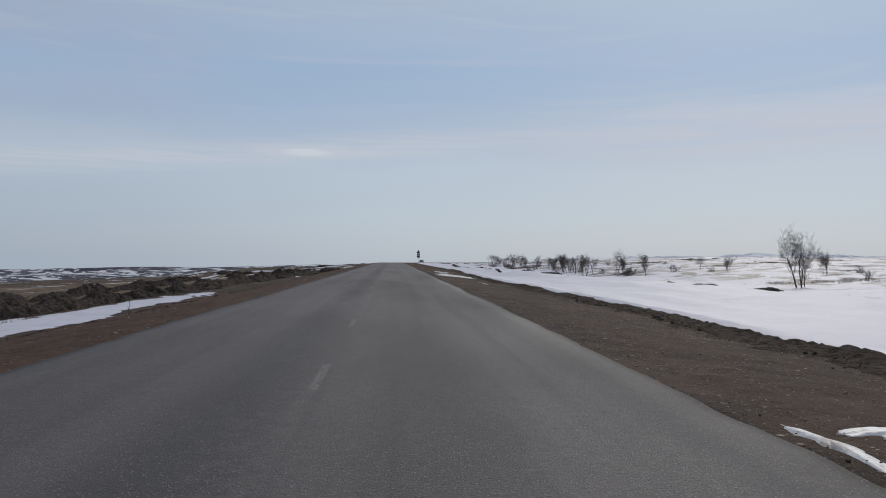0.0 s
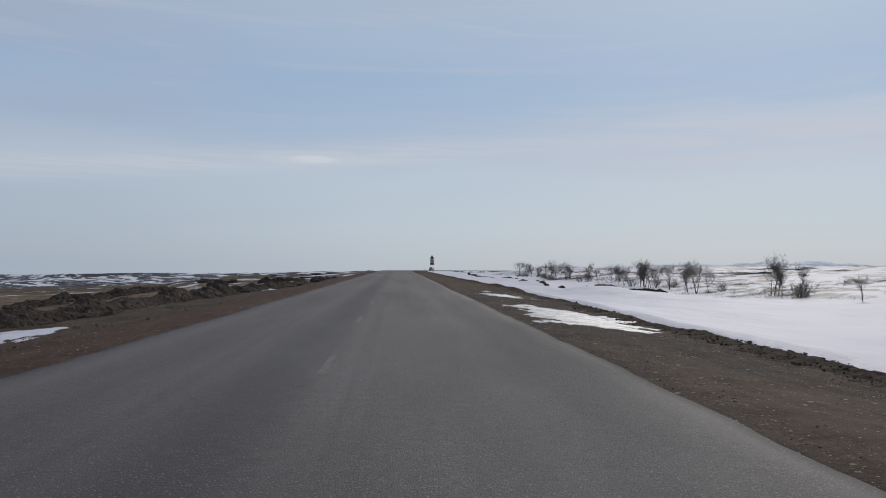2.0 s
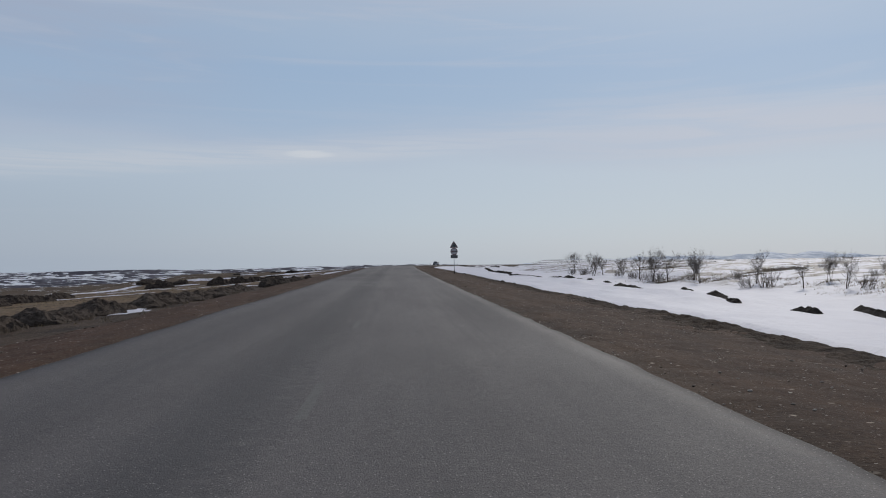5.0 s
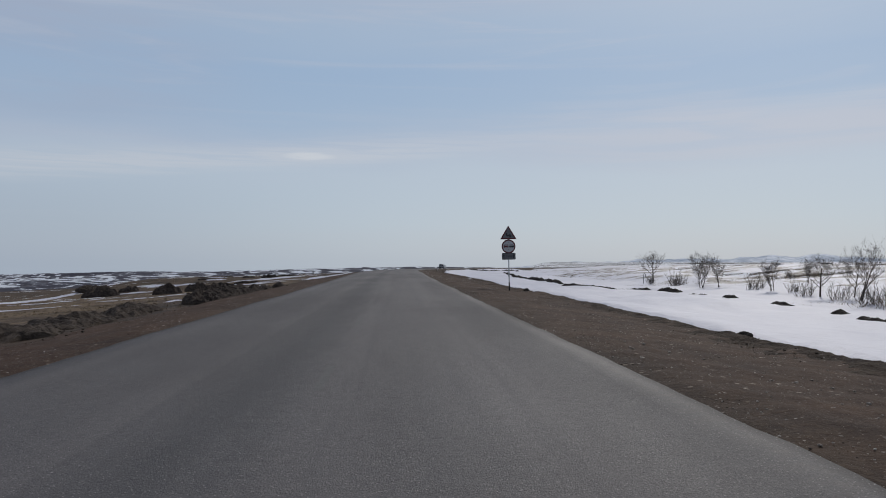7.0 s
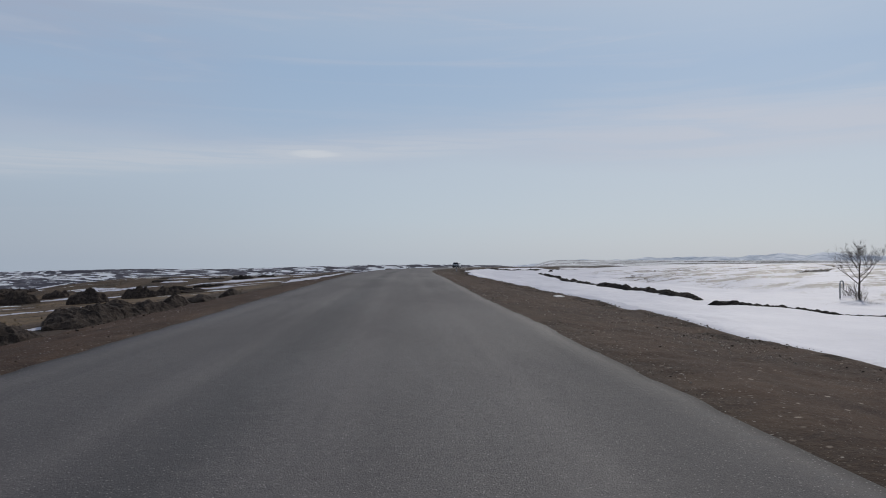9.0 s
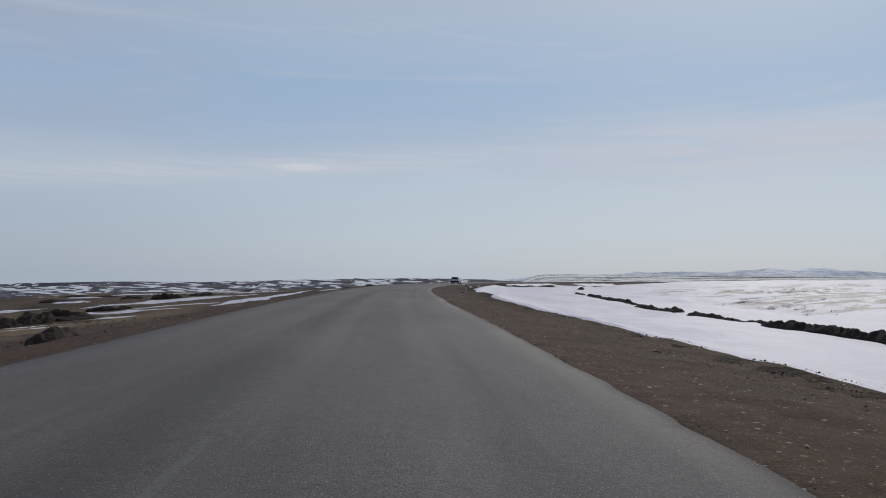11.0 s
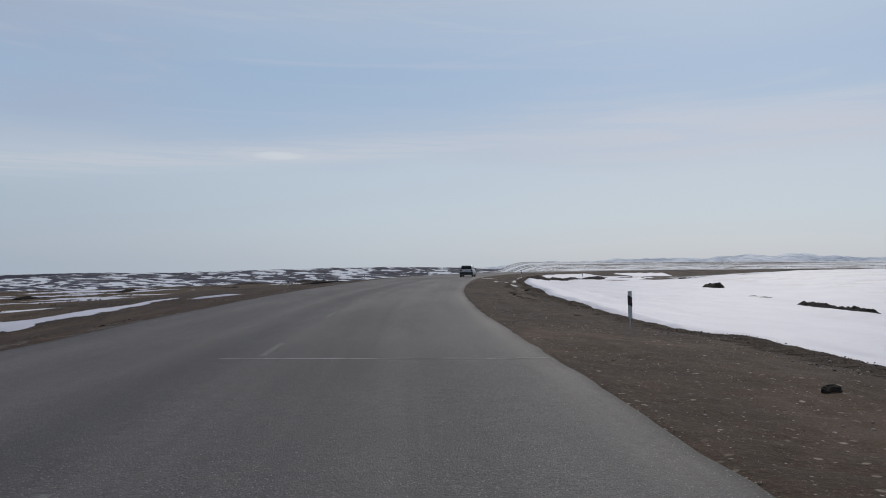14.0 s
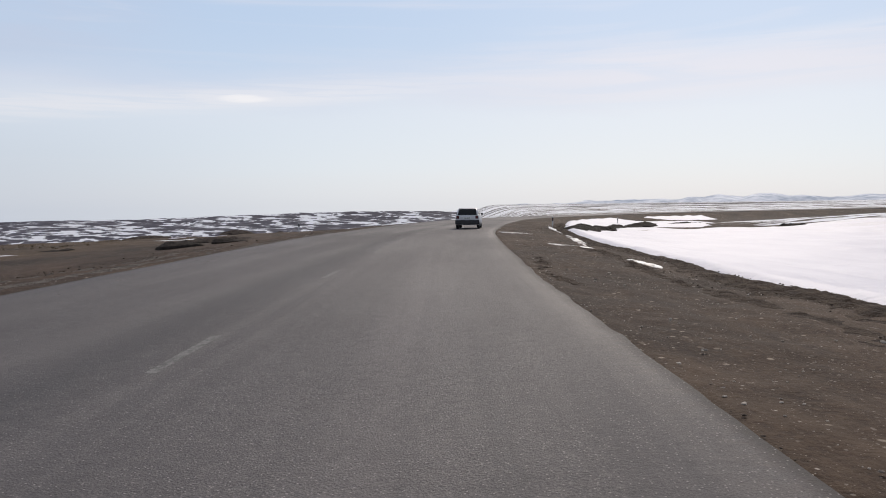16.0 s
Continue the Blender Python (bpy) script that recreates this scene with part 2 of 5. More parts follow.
    # lying snow: in hollows of the far slopes and in streaks on the plain
    near_by = s.noise(0.16, 6, 0.62, (0.34, 0.95, 1.0), 0.3)
    out_there = s.noise(0.0085, 6, 0.62, (0.2, 1.0, 1.0), 0.5)
    wide = s.t.nodes.new("ShaderNodeMix")
    for i, v in ((0, far), (2, near_by), (3, out_there)):
        s.link(v, wide.inputs[i])
    edge = s.math("ADD", wide.outputs[0], s.math("SUBTRACT", s.attr("snow"), 0.5))
    cover = s.ramp(edge, 0.5, 0.535)
    base = s.mix(cover, base, s.mix(s.ramp(fine, 0.3, 0.7), (0.74, 0.76, 0.8), (0.82, 0.83, 0.85)))
    s.colour(base)
    s.bump(s.math("ADD", s.math("MULTIPLY", mid, 1.6), s.math("MULTIPLY", fine, 0.6)), 0.6, 0.07)
    return s.m


def make_hill():
    s = Shader("hazy_scrub_hills", 0.95, 0, 0.1)
    big, mid = s.noise(0.004, 5, 0.6), s.noise(0.03, 5, 0.65)
    # dark scrub tinted blue-violet: distance haze put into the base colour
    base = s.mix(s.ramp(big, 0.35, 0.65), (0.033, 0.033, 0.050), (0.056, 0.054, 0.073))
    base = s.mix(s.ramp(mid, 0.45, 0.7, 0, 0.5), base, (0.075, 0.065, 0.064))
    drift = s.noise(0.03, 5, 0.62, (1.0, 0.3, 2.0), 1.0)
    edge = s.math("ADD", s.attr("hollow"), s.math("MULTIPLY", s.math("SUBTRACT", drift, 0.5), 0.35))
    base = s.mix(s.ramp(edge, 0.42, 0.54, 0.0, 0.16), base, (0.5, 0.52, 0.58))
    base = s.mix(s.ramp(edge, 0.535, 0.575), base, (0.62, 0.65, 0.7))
    s.colour(base)
    return s.m


def make_mountain():
    s = Shader("hazy_far_mountains", 0.95, 0, 0.05)
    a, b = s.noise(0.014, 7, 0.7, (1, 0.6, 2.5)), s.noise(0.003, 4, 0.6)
    # snow over rock, the rock paled to blue-grey: haze painted into its colour
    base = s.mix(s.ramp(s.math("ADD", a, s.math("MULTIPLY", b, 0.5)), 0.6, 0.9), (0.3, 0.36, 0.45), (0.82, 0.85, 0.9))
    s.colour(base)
    return s.m


def make_snow():
    s = Shader("old_snow", 0.62, 0, 0.35)
    mid, fine, dirt = s.noise(0.5, 5, 0.55, (1, 0.45, 1)), s.noise(9, 4, 0.6), s.noise(0.22, 6, 0.68, (1.2, 0.5, 1))
    base = s.mix(s.ramp(mid, 0.3, 0.7), (0.512, 0.517, 0.592), (0.58, 0.582, 0.65))
    base = s.mix(s.ramp(dirt, 0.6, 0.78, 0, 0.35), base, (0.52, 0.5, 0.47))
    # flattened dry stalks showing through the crust farther out
    dash, speck = s.noise(0.5, 5, 0.62, (0.55, 0.4, 1), 0.4), s.noise(2.6, 4, 0.75, (1, 0.5, 1))
    stalk = s.math("ADD", s.math("MULTIPLY", dash, 0.75), s.math("MULTIPLY", speck, 0.25))
    show = s.math("MULTIPLY", s.ramp(stalk, 0.495, 0.55), s.attr("stubble"))
    base = s.mix(show, base, s.mix(s.ramp(speck, 0.35, 0.65), (0.06, 0.05, 0.042), (0.2, 0.17, 0.14)))
    s.colour(base)
    ripple = s.noise(1.7, 4, 0.6, (0.5, 1.3, 1), 0.6)
    s.bump(s.math("ADD", s.math("ADD", s.math("MULTIPLY", mid, 2.5), s.math("MULTIPLY", ripple, 0.9)), s.math("MULTIPLY", fine, 0.25)), 0.7, 0.1)
    return s.m


def make_dirty_snow():
    s = Shader("dirty_snow", 0.5, 0, 0.4)
    fine, dirt = s.noise(7, 5, 0.65), s.noise(1.8, 6, 0.7)
    base = s.mix(s.ramp(fine, 0.3, 0.7), (0.62, 0.62, 0.62), (0.8, 0.8, 0.8))
    base = s.mix(s.ramp(dirt, 0.45, 0.66, 0, 0.8), base, (0.2, 0.165, 0.14))
    s.colour(base)
    s.bump(s.math("ADD", fine, dirt), 0.6, 0.03)
    return s.m


def make_soil(name, dark, light, stone=(0.2, 0.17, 0.14)):
    s = Shader(name, 0.95, 0, 0.15)
    mid, fine = s.noise(2.2, 5, 0.7), s.noise(16, 4, 0.7)
    base = s.mix(s.ramp(mid, 0.35, 0.7), dark, light)
    base = s.mix(s.ramp(fine, 0.55, 0.78, 0, 0.55), base, stone)
    base = s.mix(s.ramp(fine, 0.45, 0.25, 0, 0.6), base, (0.02, 0.016, 0.013))
    s.colour(base)
    s.bump(s.math("ADD", s.math("MULTIPLY", mid, 2.2), s.math("MULTIPLY", fine, 0.5)), 1.0, 0.1)
    return s.m


def make_plain(name, c, rough=0.6, metal=0.0, vary=0.25, scale=8.0, bump=0.0, spec=0.4):
    s = Shader(name, rough, metal, spec)
    n = s.noise(scale, 5, 0.65, local=True)
    dark = tuple(v * (1 - vary) for v in c)
    light = tuple(min(1.0, v * (1 + vary)) for v in c)
    s.colour(s.mix(s.ramp(n, 0.3, 0.7), dark, light))
    if bump:
        s.bump(n, 0.5, bump)
    return s.m


def make_worn_paint(name, light):
    s = Shader(name, 0.8, 0, 0.3)
    a, b = s.noise(16, 4, 0.7), s.noise(60, 2, 0.7)
    s.colour(s.mix(s.ramp(s.math("ADD", a, s.math("MULTIPLY", b, 0.6)), 0.68, 0.9), (0.078, 0.075, 0.074), light))
    s.bump(b, 0.5, 0.01)
    return s.m


def make_by_piece(name, a, b, rough=0.9):
    s = Shader(name, rough, 0, 0.2)
    grain = s.noise(30, 3, 0.6)
    s.colour(s.mix(s.ramp(grain, 0.3, 0.7, 0, 0.3), s.mix(s.island(), a, b), tuple(v * 0.5 for v in a)))
    return s.m


M_ASPHALT, M_GROUND, M_SNOW, M_DIRTY = make_asphalt(), make_ground(), make_snow(), make_dirty_snow()
M_HILL, M_MOUNTAIN = make_hill(), make_mountain()
M_HEAP = make_soil("dug_soil", (0.026, 0.020, 0.0165), (0.088, 0.068, 0.056), (0.16, 0.13, 0.108))
M_HEAP_PALE = make_soil("dry_dug_soil", (0.034, 0.026, 0.021), (0.12, 0.094, 0.076), (0.2, 0.165, 0.135))
M_HEAP_DARK = make_soil("wet_dark_soil", (0.018, 0.015, 0.013), (0.045, 0.037, 0.031), (0.09, 0.075, 0.065))
M_LIP = make_soil("crumbly_verge_soil", (0.027, 0.0175, 0.012), (0.078, 0.055, 0.039), (0.15, 0.118, 0.09))
M_GRIT = make_soil("grader_grit", (0.075, 0.065, 0.056), (0.14, 0.125, 0.11), (0.24, 0.22, 0.2))
M_STONE = make_by_piece("road_gravel", (0.17, 0.14, 0.115), (0.5, 0.45, 0.39))
M_CLOD = make_by_piece("earth_clods", (0.036, 0.027, 0.022), (0.1, 0.077, 0.06))
M_BARK = make_plain("grey_bark", (0.055, 0.044, 0.038), 0.9, 0, 0.45, 14, 0.01)
M_TWIG = make_plain("thin_twigs", (0.105, 0.088, 0.078), 0.9, 0, 0.35, 6)
M_STRAW = make_by_piece("dry_stems", (0.09, 0.065, 0.042), (0.3, 0.235, 0.15))
M_PAINT = make_worn_paint("worn_road_paint", (0.165, 0.16, 0.155))
M_PAINT_FAINT = make_worn_paint("nearly_gone_road_paint", (0.112, 0.108, 0.105))
M_SEAM = make_plain("pale_road_joint", (0.26, 0.255, 0.245), 0.8, 0, 0.45, 9)
M_TAR = make_plain("crack_sealant", (0.03, 0.03, 0.03), 0.5, 0, 0.3, 20)
M_STEEL = make_plain("galvanised_steel", (0.42, 0.43, 0.44), 0.45, 0.7, 0.15, 12)
# sign white and red are lowered: shade of a backlit sign in their colour
M_WHITE = make_plain("sign_white", (0.42, 0.42, 0.43), 0.45, 0, 0.06, 6)
M_RED = make_plain("sign_red", (0.1, 0.016, 0.019), 0.45, 0, 0.12, 6)
M_BLACK = make_plain("sign_black", (0.012, 0.012, 0.014), 0.5, 0, 0.2, 6)
M_BACK = make_plain("sign_back_steel", (0.3, 0.31, 0.32), 0.5, 0.6, 0.15, 8)
# much darker copy of the sign white, with the backlit shade painted in
M_DIM = make_plain("backlit_sign_white", (0.12, 0.12, 0.125), 0.55, 0, 0.2, 5)


# ---- shapes ----
def mesh_of(name, verts, faces, mat=None, smooth=False):
    me = bpy.data.meshes.new(name)
    me.from_pydata([tuple(v) for v in verts], [], [tuple(f) for f in faces])
    if mat:
        me.materials.append(mat)
    if smooth:
        me.polygons.foreach_set("use_smooth", np.ones(len(me.polygons), bool))
    me.update()
    return me


def part(name, me, parent=None, label="", at=None):
    ob = new(name, me)
    if parent is not None:
        ob.parent = parent
    if at is not None:
        ob.matrix_basis = at
    if label:
        ob["label"] = label
    return ob


def root(name, at, label, category, group=""):
    ob = new(name)
    ob.empty_display_size = 0.2
    ob.matrix_basis = at
    return tagged(ob, label, category, group)


class Build:
    """Collects boxes, tubes and prisms into one mesh."""

    def __init__(self):
        self.v, self.f = [], []

    def add(self, verts, faces):
        n = len(self.v)
        self.v += [tuple(v) for v in verts]
        self.f += [tuple(i + n for i in f) for f in faces]
        return self

    def box(self, c, s, bevel=0.0):
        bm = bmesh.new()
        bmesh.ops.create_cube(bm, size=1, matrix=Matrix.Translation(c) @ Matrix.Diagonal((*s, 1)))
        if bevel:
            bmesh.ops.bevel(bm, geom=bm.edges[:], offset=bevel, segments=2, affect="EDGES", profile=0.6)
        bm.verts.index_update()
        self.add([v.co[:] for v in bm.verts], [[v.index for v in f.verts] for f in bm.faces])
        bm.free()
        return self

    def prism(self, outline, y0, y1):
        """An outline in x, z drawn out along y."""
        n = len(outline)
        vs = [(x, y0, z) for x, z in outline] + [(x, y1, z) for x, z in outline]
        fs = [tuple(range(n)), tuple(range(2 * n - 1, n - 1, -1))]
        fs += [(i, i + n, (i + 1) % n + n, (i + 1) % n) for i in range(n)]
        return self.add(vs, fs)

    def tube(self, pts, radii, sides=8, cap=True):
        rings, vs = [], []
        up = Vector((0.013, 0.021, 1)).normalized()
        for i, p in enumerate(pts):
            p = Vector(p)
            d = (Vector(pts[min(i + 1, len(pts) - 1)]) - Vector(pts[max(i - 1, 0)])).normalized()
            a = d.cross(up if abs(d.dot(up)) < 0.95 else Vector((1, 0, 0))).normalized()
            b = d.cross(a)
            for k in range(sides):
                w = 2 * math.pi * k / sides
                vs.append(tuple(p + radii[i] * (math.cos(w) * a + math.sin(w) * b)))
        fs = []
        for i in range(len(pts) - 1):
            for k in range(sides):
                k2 = (k + 1) % sides
                fs.append((i * sides + k, i * sides + k2, (i + 1) * sides + k2, (i + 1) * sides + k))
        if cap:
            fs.append(tuple(range(sides - 1, -1, -1)))
            fs.append(tuple((len(pts) - 1) * sides + k for k in range(sides)))
        return self.add(vs, fs)

    def mesh(self, name, mat, smooth=False):
        return mesh_of(name, self.v, self.f, mat, smooth)


# ---- smooth random fields ----
_grid = np.random.RandomState(7).rand(256, 256)


def field(x, y, size, seed=0):
    """Soft value noise of the given wavelength, 0 to 1."""
    x, y = np.asarray(x, float) / size + seed * 17.31, np.asarray(y, float) / size + seed * 5.77
    i, j = np.floor(x).astype(int), np.floor(y).astype(int)
    u, v = x - i, y - j
    u, v = u * u * u * (u * (6 * u - 15) + 10), v * v * v * (v * (6 * v - 15) + 10)
    a, b = _grid[i % 256, j % 256], _grid[(i + 1) % 256, j % 256]
    c, d = _grid[i % 256, (j + 1) % 256], _grid[(i + 1) % 256, (j + 1) % 256]
    return (a * (1 - u) + b * u) * (1 - v) + (c * (1 - u) + d * u) * v


def rugged(x, y, size, octaves=4, seed=0):
    total, amp, norm = 0, 1.0, 0
    for k in range(octaves):
        total, norm = total + amp * field(x, y, size / 2**k, seed + k), norm + amp
        amp *= 0.5
    return total / norm


def step(v, a, b):
    t = np.clip((np.asarray(v, float) - a) / (b - a), 0, 1)
    return t * t * (3 - 2 * t)


# ---- the road's line ----
KNOTS = [(0, -4600), (0, 0), (0, 150), (0, 225), (0.15, 250), (0.7, 275), (1.7, 295), (3.0, 310), (4.7, 323), (6.3, 333), (8.8, 347), (10.6, 357), (15.8, 377), (22.0, 396)]


def road_line():
    k = np.array(KNOTS, float)
    ys = np.concatenate([np.arange(-4600, -100, 25.0), np.arange(-100, 396, 2.0)])
    xs = np.interp(ys, k[:, 1], k[:, 0])
    soft = np.array([np.interp(ys + o, k[:, 1], k[:, 0]) for o in (-6, -3, 0, 3, 6)]).mean(0)
    xs = np.where(ys < 386, soft, xs)
    pts = list(zip(xs, ys))
    x, y, head, radius = 22.0, 396.0, math.atan2(22.0 - 15.8, 19), 85.0
    while head < radians(72):
        pts.append((x, y))
        x, y, head = x + 2 * math.sin(head), y + 2 * math.cos(head), head + 2 / radius
    for _ in range(160):
        pts.append((x, y))
        x, y = x + 25 * math.sin(head), y + 25 * math.cos(head)
    return np.array(pts)


LINE = road_line()
TAN = np.gradient(LINE, axis=0)
TAN /= np.linalg.norm(TAN, axis=1, keepdims=True)
NORMAL = np.stack([TAN[:, 1], -TAN[:, 0]], 1)


def right_edge(y):
    return 3.72 + 0.56 * step(y, 195, 240)


def offset(x, y):
    """Signed distance from the road's middle (right is positive)."""
    x, y = np.asarray(x, float).ravel(), np.asarray(y, float).ravel()
    out = np.empty(len(x))
    for a in range(0, len(x), 20000):
        px, py = x[a:a + 20000, None], y[a:a + 20000, None]
        d2 = (px - LINE[:, 0]) ** 2 + (py - LINE[:, 1]) ** 2
        n = d2.argmin(1)
        rel = np.stack([px[:, 0] - LINE[n, 0], py[:, 0] - LINE[n, 1]], 1)
        across, along = (rel * NORMAL[n]).sum(1), (rel * TAN[n]).sum(1)
        far = np.sqrt(np.maximum(d2[np.arange(len(n)), n] - np.where(np.abs(along) < 14, along, 0) ** 2, 0))
        out[a:a + 20000] = np.sign(across) * far
    return out


def verge_shift(y):
    """How far the snow's edge strays from its usual distance to the road."""
    return np.interp(y, [-50, 12, 19, 30, 42, 52, 60, 67, 74, 85, 93, 100, 112, 150, 190, 200, 212, 235, 260, 270, 277, 281, 285, 289, 293, 297, 302, 312, 317, 322, 328, 331, 337, 345],
                     [-0.5, -0.4, -0.2, -0.3, -0.4, -0.45, -0.6, -0.6, -0.25, -0.3, 0.3, 0.3, -0.1, -0.4, -0.65, -0.48, -0.3, -0.35, -0.4, -0.25, -0.1, 0.2, 1.0, 1.2, 0.8, 0.3, 0.1, 0.2, -0.25, 0.1, 0.4, 0.0, 0.3, 0.0])


RIGHT_U = [0, 3.9, 4.5, 8.4, 9.0, 9.6, 11.5, 14, 26, 30, 36, 50, 90, 160, 300, 5000]
LEFT_U = [0, 3.6, 4.2, 8.0, 9.0, 13.5, 18, 24, 40, 70, 150, 300, 600, 1200, 5000]
LEFT_Z = [-0.07, -0.07, -0.03, -0.6, -0.84, -2.15, -2.65, -2.9, -4.2, -6.2, -10.3, -17, -30, -56, -150]
BEND_Z = [-0.07, -0.07, -0.03, -0.2, -0.25, -0.6, -0.95, -1.25, -1.85, -2.7, -4.4, -9.0, -19.5, -56, -150]


def terrain(x, y, u=None):
    """Height of the bare ground."""
    x, y = np.asarray(x, float).ravel(), np.asarray(y, float).ravel()
    u = offset(x, y) if u is None else u
    dip = -1.0 - 0.6 * step(y, 75, 115) * (1 - step(y, 260, 310))
    tables = [[-0.08, -0.08, -0.06, -0.36, -0.38, -0.45, d * 0.8, d, d, d * 0.9, d * 0.4, 0.4, 1.3, 1.6, 1.6, 1.5] for d in (-1.0, -1.6)]
    w = (-1.0 - dip) / 0.6
    ur = u - verge_shift(y) * step(u, 5, 7.5) * (1 - step(u, 11, 16))
    zr = np.interp(ur, RIGHT_U, tables[0]) * (1 - w) + np.interp(ur, RIGHT_U, tables[1]) * w
    zr = np.where(zr > 0, zr * (1 - 0.25 * step(y, 270, 340)), zr)
    bend = step(y, 296, 336) * (1 - step(-u, 62 + 30 * step(y, 365, 405), 105 + 50 * step(y, 365, 405)) * (1 - step(y, 400, 520)))
    zl = np.interp(-u, LEFT_U, LEFT_Z) * (1 - bend) + np.interp(-u, LEFT_U, BEND_Z) * bend
    z = np.where(u > 0, zr, zl)
    # far country: a broad valley ahead and to the left, a level plain to the right
    ax, ay = x, y - 160
    r, az = np.hypot(ax, ay), np.degrees(np.arctan2(ax, ay))
    plain = np.full(len(r), -2.6)
    valley = np.minimum(zl, 1.35 - 0.034 * (r + 30))
    toright = step(az, 6.5, 12) * (np.abs(az) < 100)
    far = np.where(toright > 0, valley * (1 - toright) + plain * toright, valley)
    outer = step(r, 255, 440) * (u < 0) + step(r, 330, 700) * (u >= 0) * step(y, 370, 520)
    z = z * (1 - outer) + far * outer
    # unevenness
    off = np.abs(u)
    calm = step(off, 4.3, 6.0)
    z = z + calm * ((rugged(x, y, 3.2, 3, 1) - 0.5) * np.interp(off, [4, 8, 12, 60], [0.07, 0.16, 0.2, 0.35]) + (rugged(x, y, 38, 3, 2) - 0.5) * np.interp(off, [4, 10, 40, 300], [0, 0.05, 0.5, 1.6]) * np.where(u > 0, 0.7, 1.0))
    # a pushed-up lip of earth along the snow's edge
    z = z + 0.08 * np.exp(-((ur - 8.8 - 0.4 * (field(x, y, 9, 4) - 0.5)) / 0.4) ** 2) * rugged(x, y, 2.2, 2, 6) * (y < 420)
    return z + grade(y)


def spread(dense, lo, hi, grow, end):
    mid = list(np.arange(lo, hi + 1e-6, dense))
    a, b, s = [], [], dense
    while (b[-1] if b else hi) < end:
        s *= grow
        b.append((b[-1] if b else hi) + s)
    s = dense
    while (a[-1] if a else lo) > -end:
        s *= grow
        a.append((a[-1] if a else lo) - s)
    return np.array(a[::-1] + mid + b)


def sheet(name, xs, ys, z, mat, keep=None):
    nx, ny = len(xs), len(ys)
    gx, gy = np.meshgrid(xs, ys)
    co = np.stack([gx.ravel(), gy.ravel(), z], 1).astype(np.float32)
    i = (np.arange(ny - 1)[:, None] * nx + np.arange(nx - 1)[None]).ravel()
    quads = np.stack([i, i + 1, i + nx + 1, i + nx], 1)
    if keep is not None:
        quads = quads[keep[quads].any(1)]
        used, inv = np.unique(quads, return_inverse=True)
        co, quads = co[used], inv.reshape(-1, 4)
    me = bpy.data.meshes.new(name)
    me.vertices.add(len(co))
    me.vertices.foreach_set("co", co.ravel())
    me.loops.add(quads.size)
    me.loops.foreach_set("vertex_index", quads.ravel().astype(np.int32))
    me.polygons.add(len(quads))
    me.polygons.foreach_set("loop_start", np.arange(0, quads.size, 4, dtype=np.int32))
    me.polygons.foreach_set("use_smooth", np.ones(len(quads), bool))
    me.update(calc_edges=True)
    me.materials.append(mat)
    return new(name, me)


def ground_at(x, y):
    return float(terrain([x], [y])[0])


# ---- ground ----
GX, GY = spread(0.5, -28, 40, 1.06, 4700), spread(1.0, -30, 420, 1.06, 4700)
gx, gy = [a.ravel() for a in np.meshgrid(GX, GY)]
gu = offset(gx, gy)
gz = terrain(gx, gy, gu)
ground = tagged(sheet("ground", GX, GY, gz, M_GROUND), "bare brown steppe soil with dry grass and snow in the hollows", "ground", kind="structure")
gr, gaz = np.hypot(gx, gy - 160), np.degrees(np.arctan2(gx, gy - 160))


def paint(name, values, ob=ground):
    at = ob.data.attributes.new(name, "FLOAT", "POINT")
    at.data.foreach_set("value", np.asarray(values).astype(np.float32))


paint("u", np.clip(gu, -60, 60))


paint("rust", step(-gu, 3, 4.5) * (1 - step(-gu, 10, 17)) * 0.95 * (1 - 0.3 * step(gy, 110, 180)) * (1 - 0.6 * step(gy, 260, 330)) + step(gu, 3, 5) * (1 - step(gu, 9, 11)) * (0.45 - 0.35 * step(gy, 18, 30) + 0.55 * step(gy, 72, 95) * (1 - 0.95 * step(gy, 250, 310))))
paint("grass", step(-gu, 21, 26) * (0.12 + 0.88 * step(gy, 80, 140)) * (1 - 0.7 * step(gy, 290, 330)) * (1 - step(gr, 900, 1600)))
paint("far", step(gr, 500, 1300))
left = gu < 0
amount = np.where(left, np.interp(-gu, [0, 12, 30, 90, 200, 600, 1300, 3000], [0.0, 0.0, 0.3, 0.37, 0.4, 0.42, 0.42, 0.4]),
                  np.interp(gu, [0, 9, 30, 80, 300, 800], [0, 0, 0.5, 0.6, 0.6, 0.55]))
amount = np.where((gaz > 6) & (gr > 350), 0.53, amount)
amount = amount + left * step(gy, 240, 300) * (1 - step(-gu, 90, 200)) * (0.05 * step(-gu, 18, 26) + 0.11 * step(-gu, 12, 17) * (1 - step(-gu, 26, 40)))
paint("snow", amount)


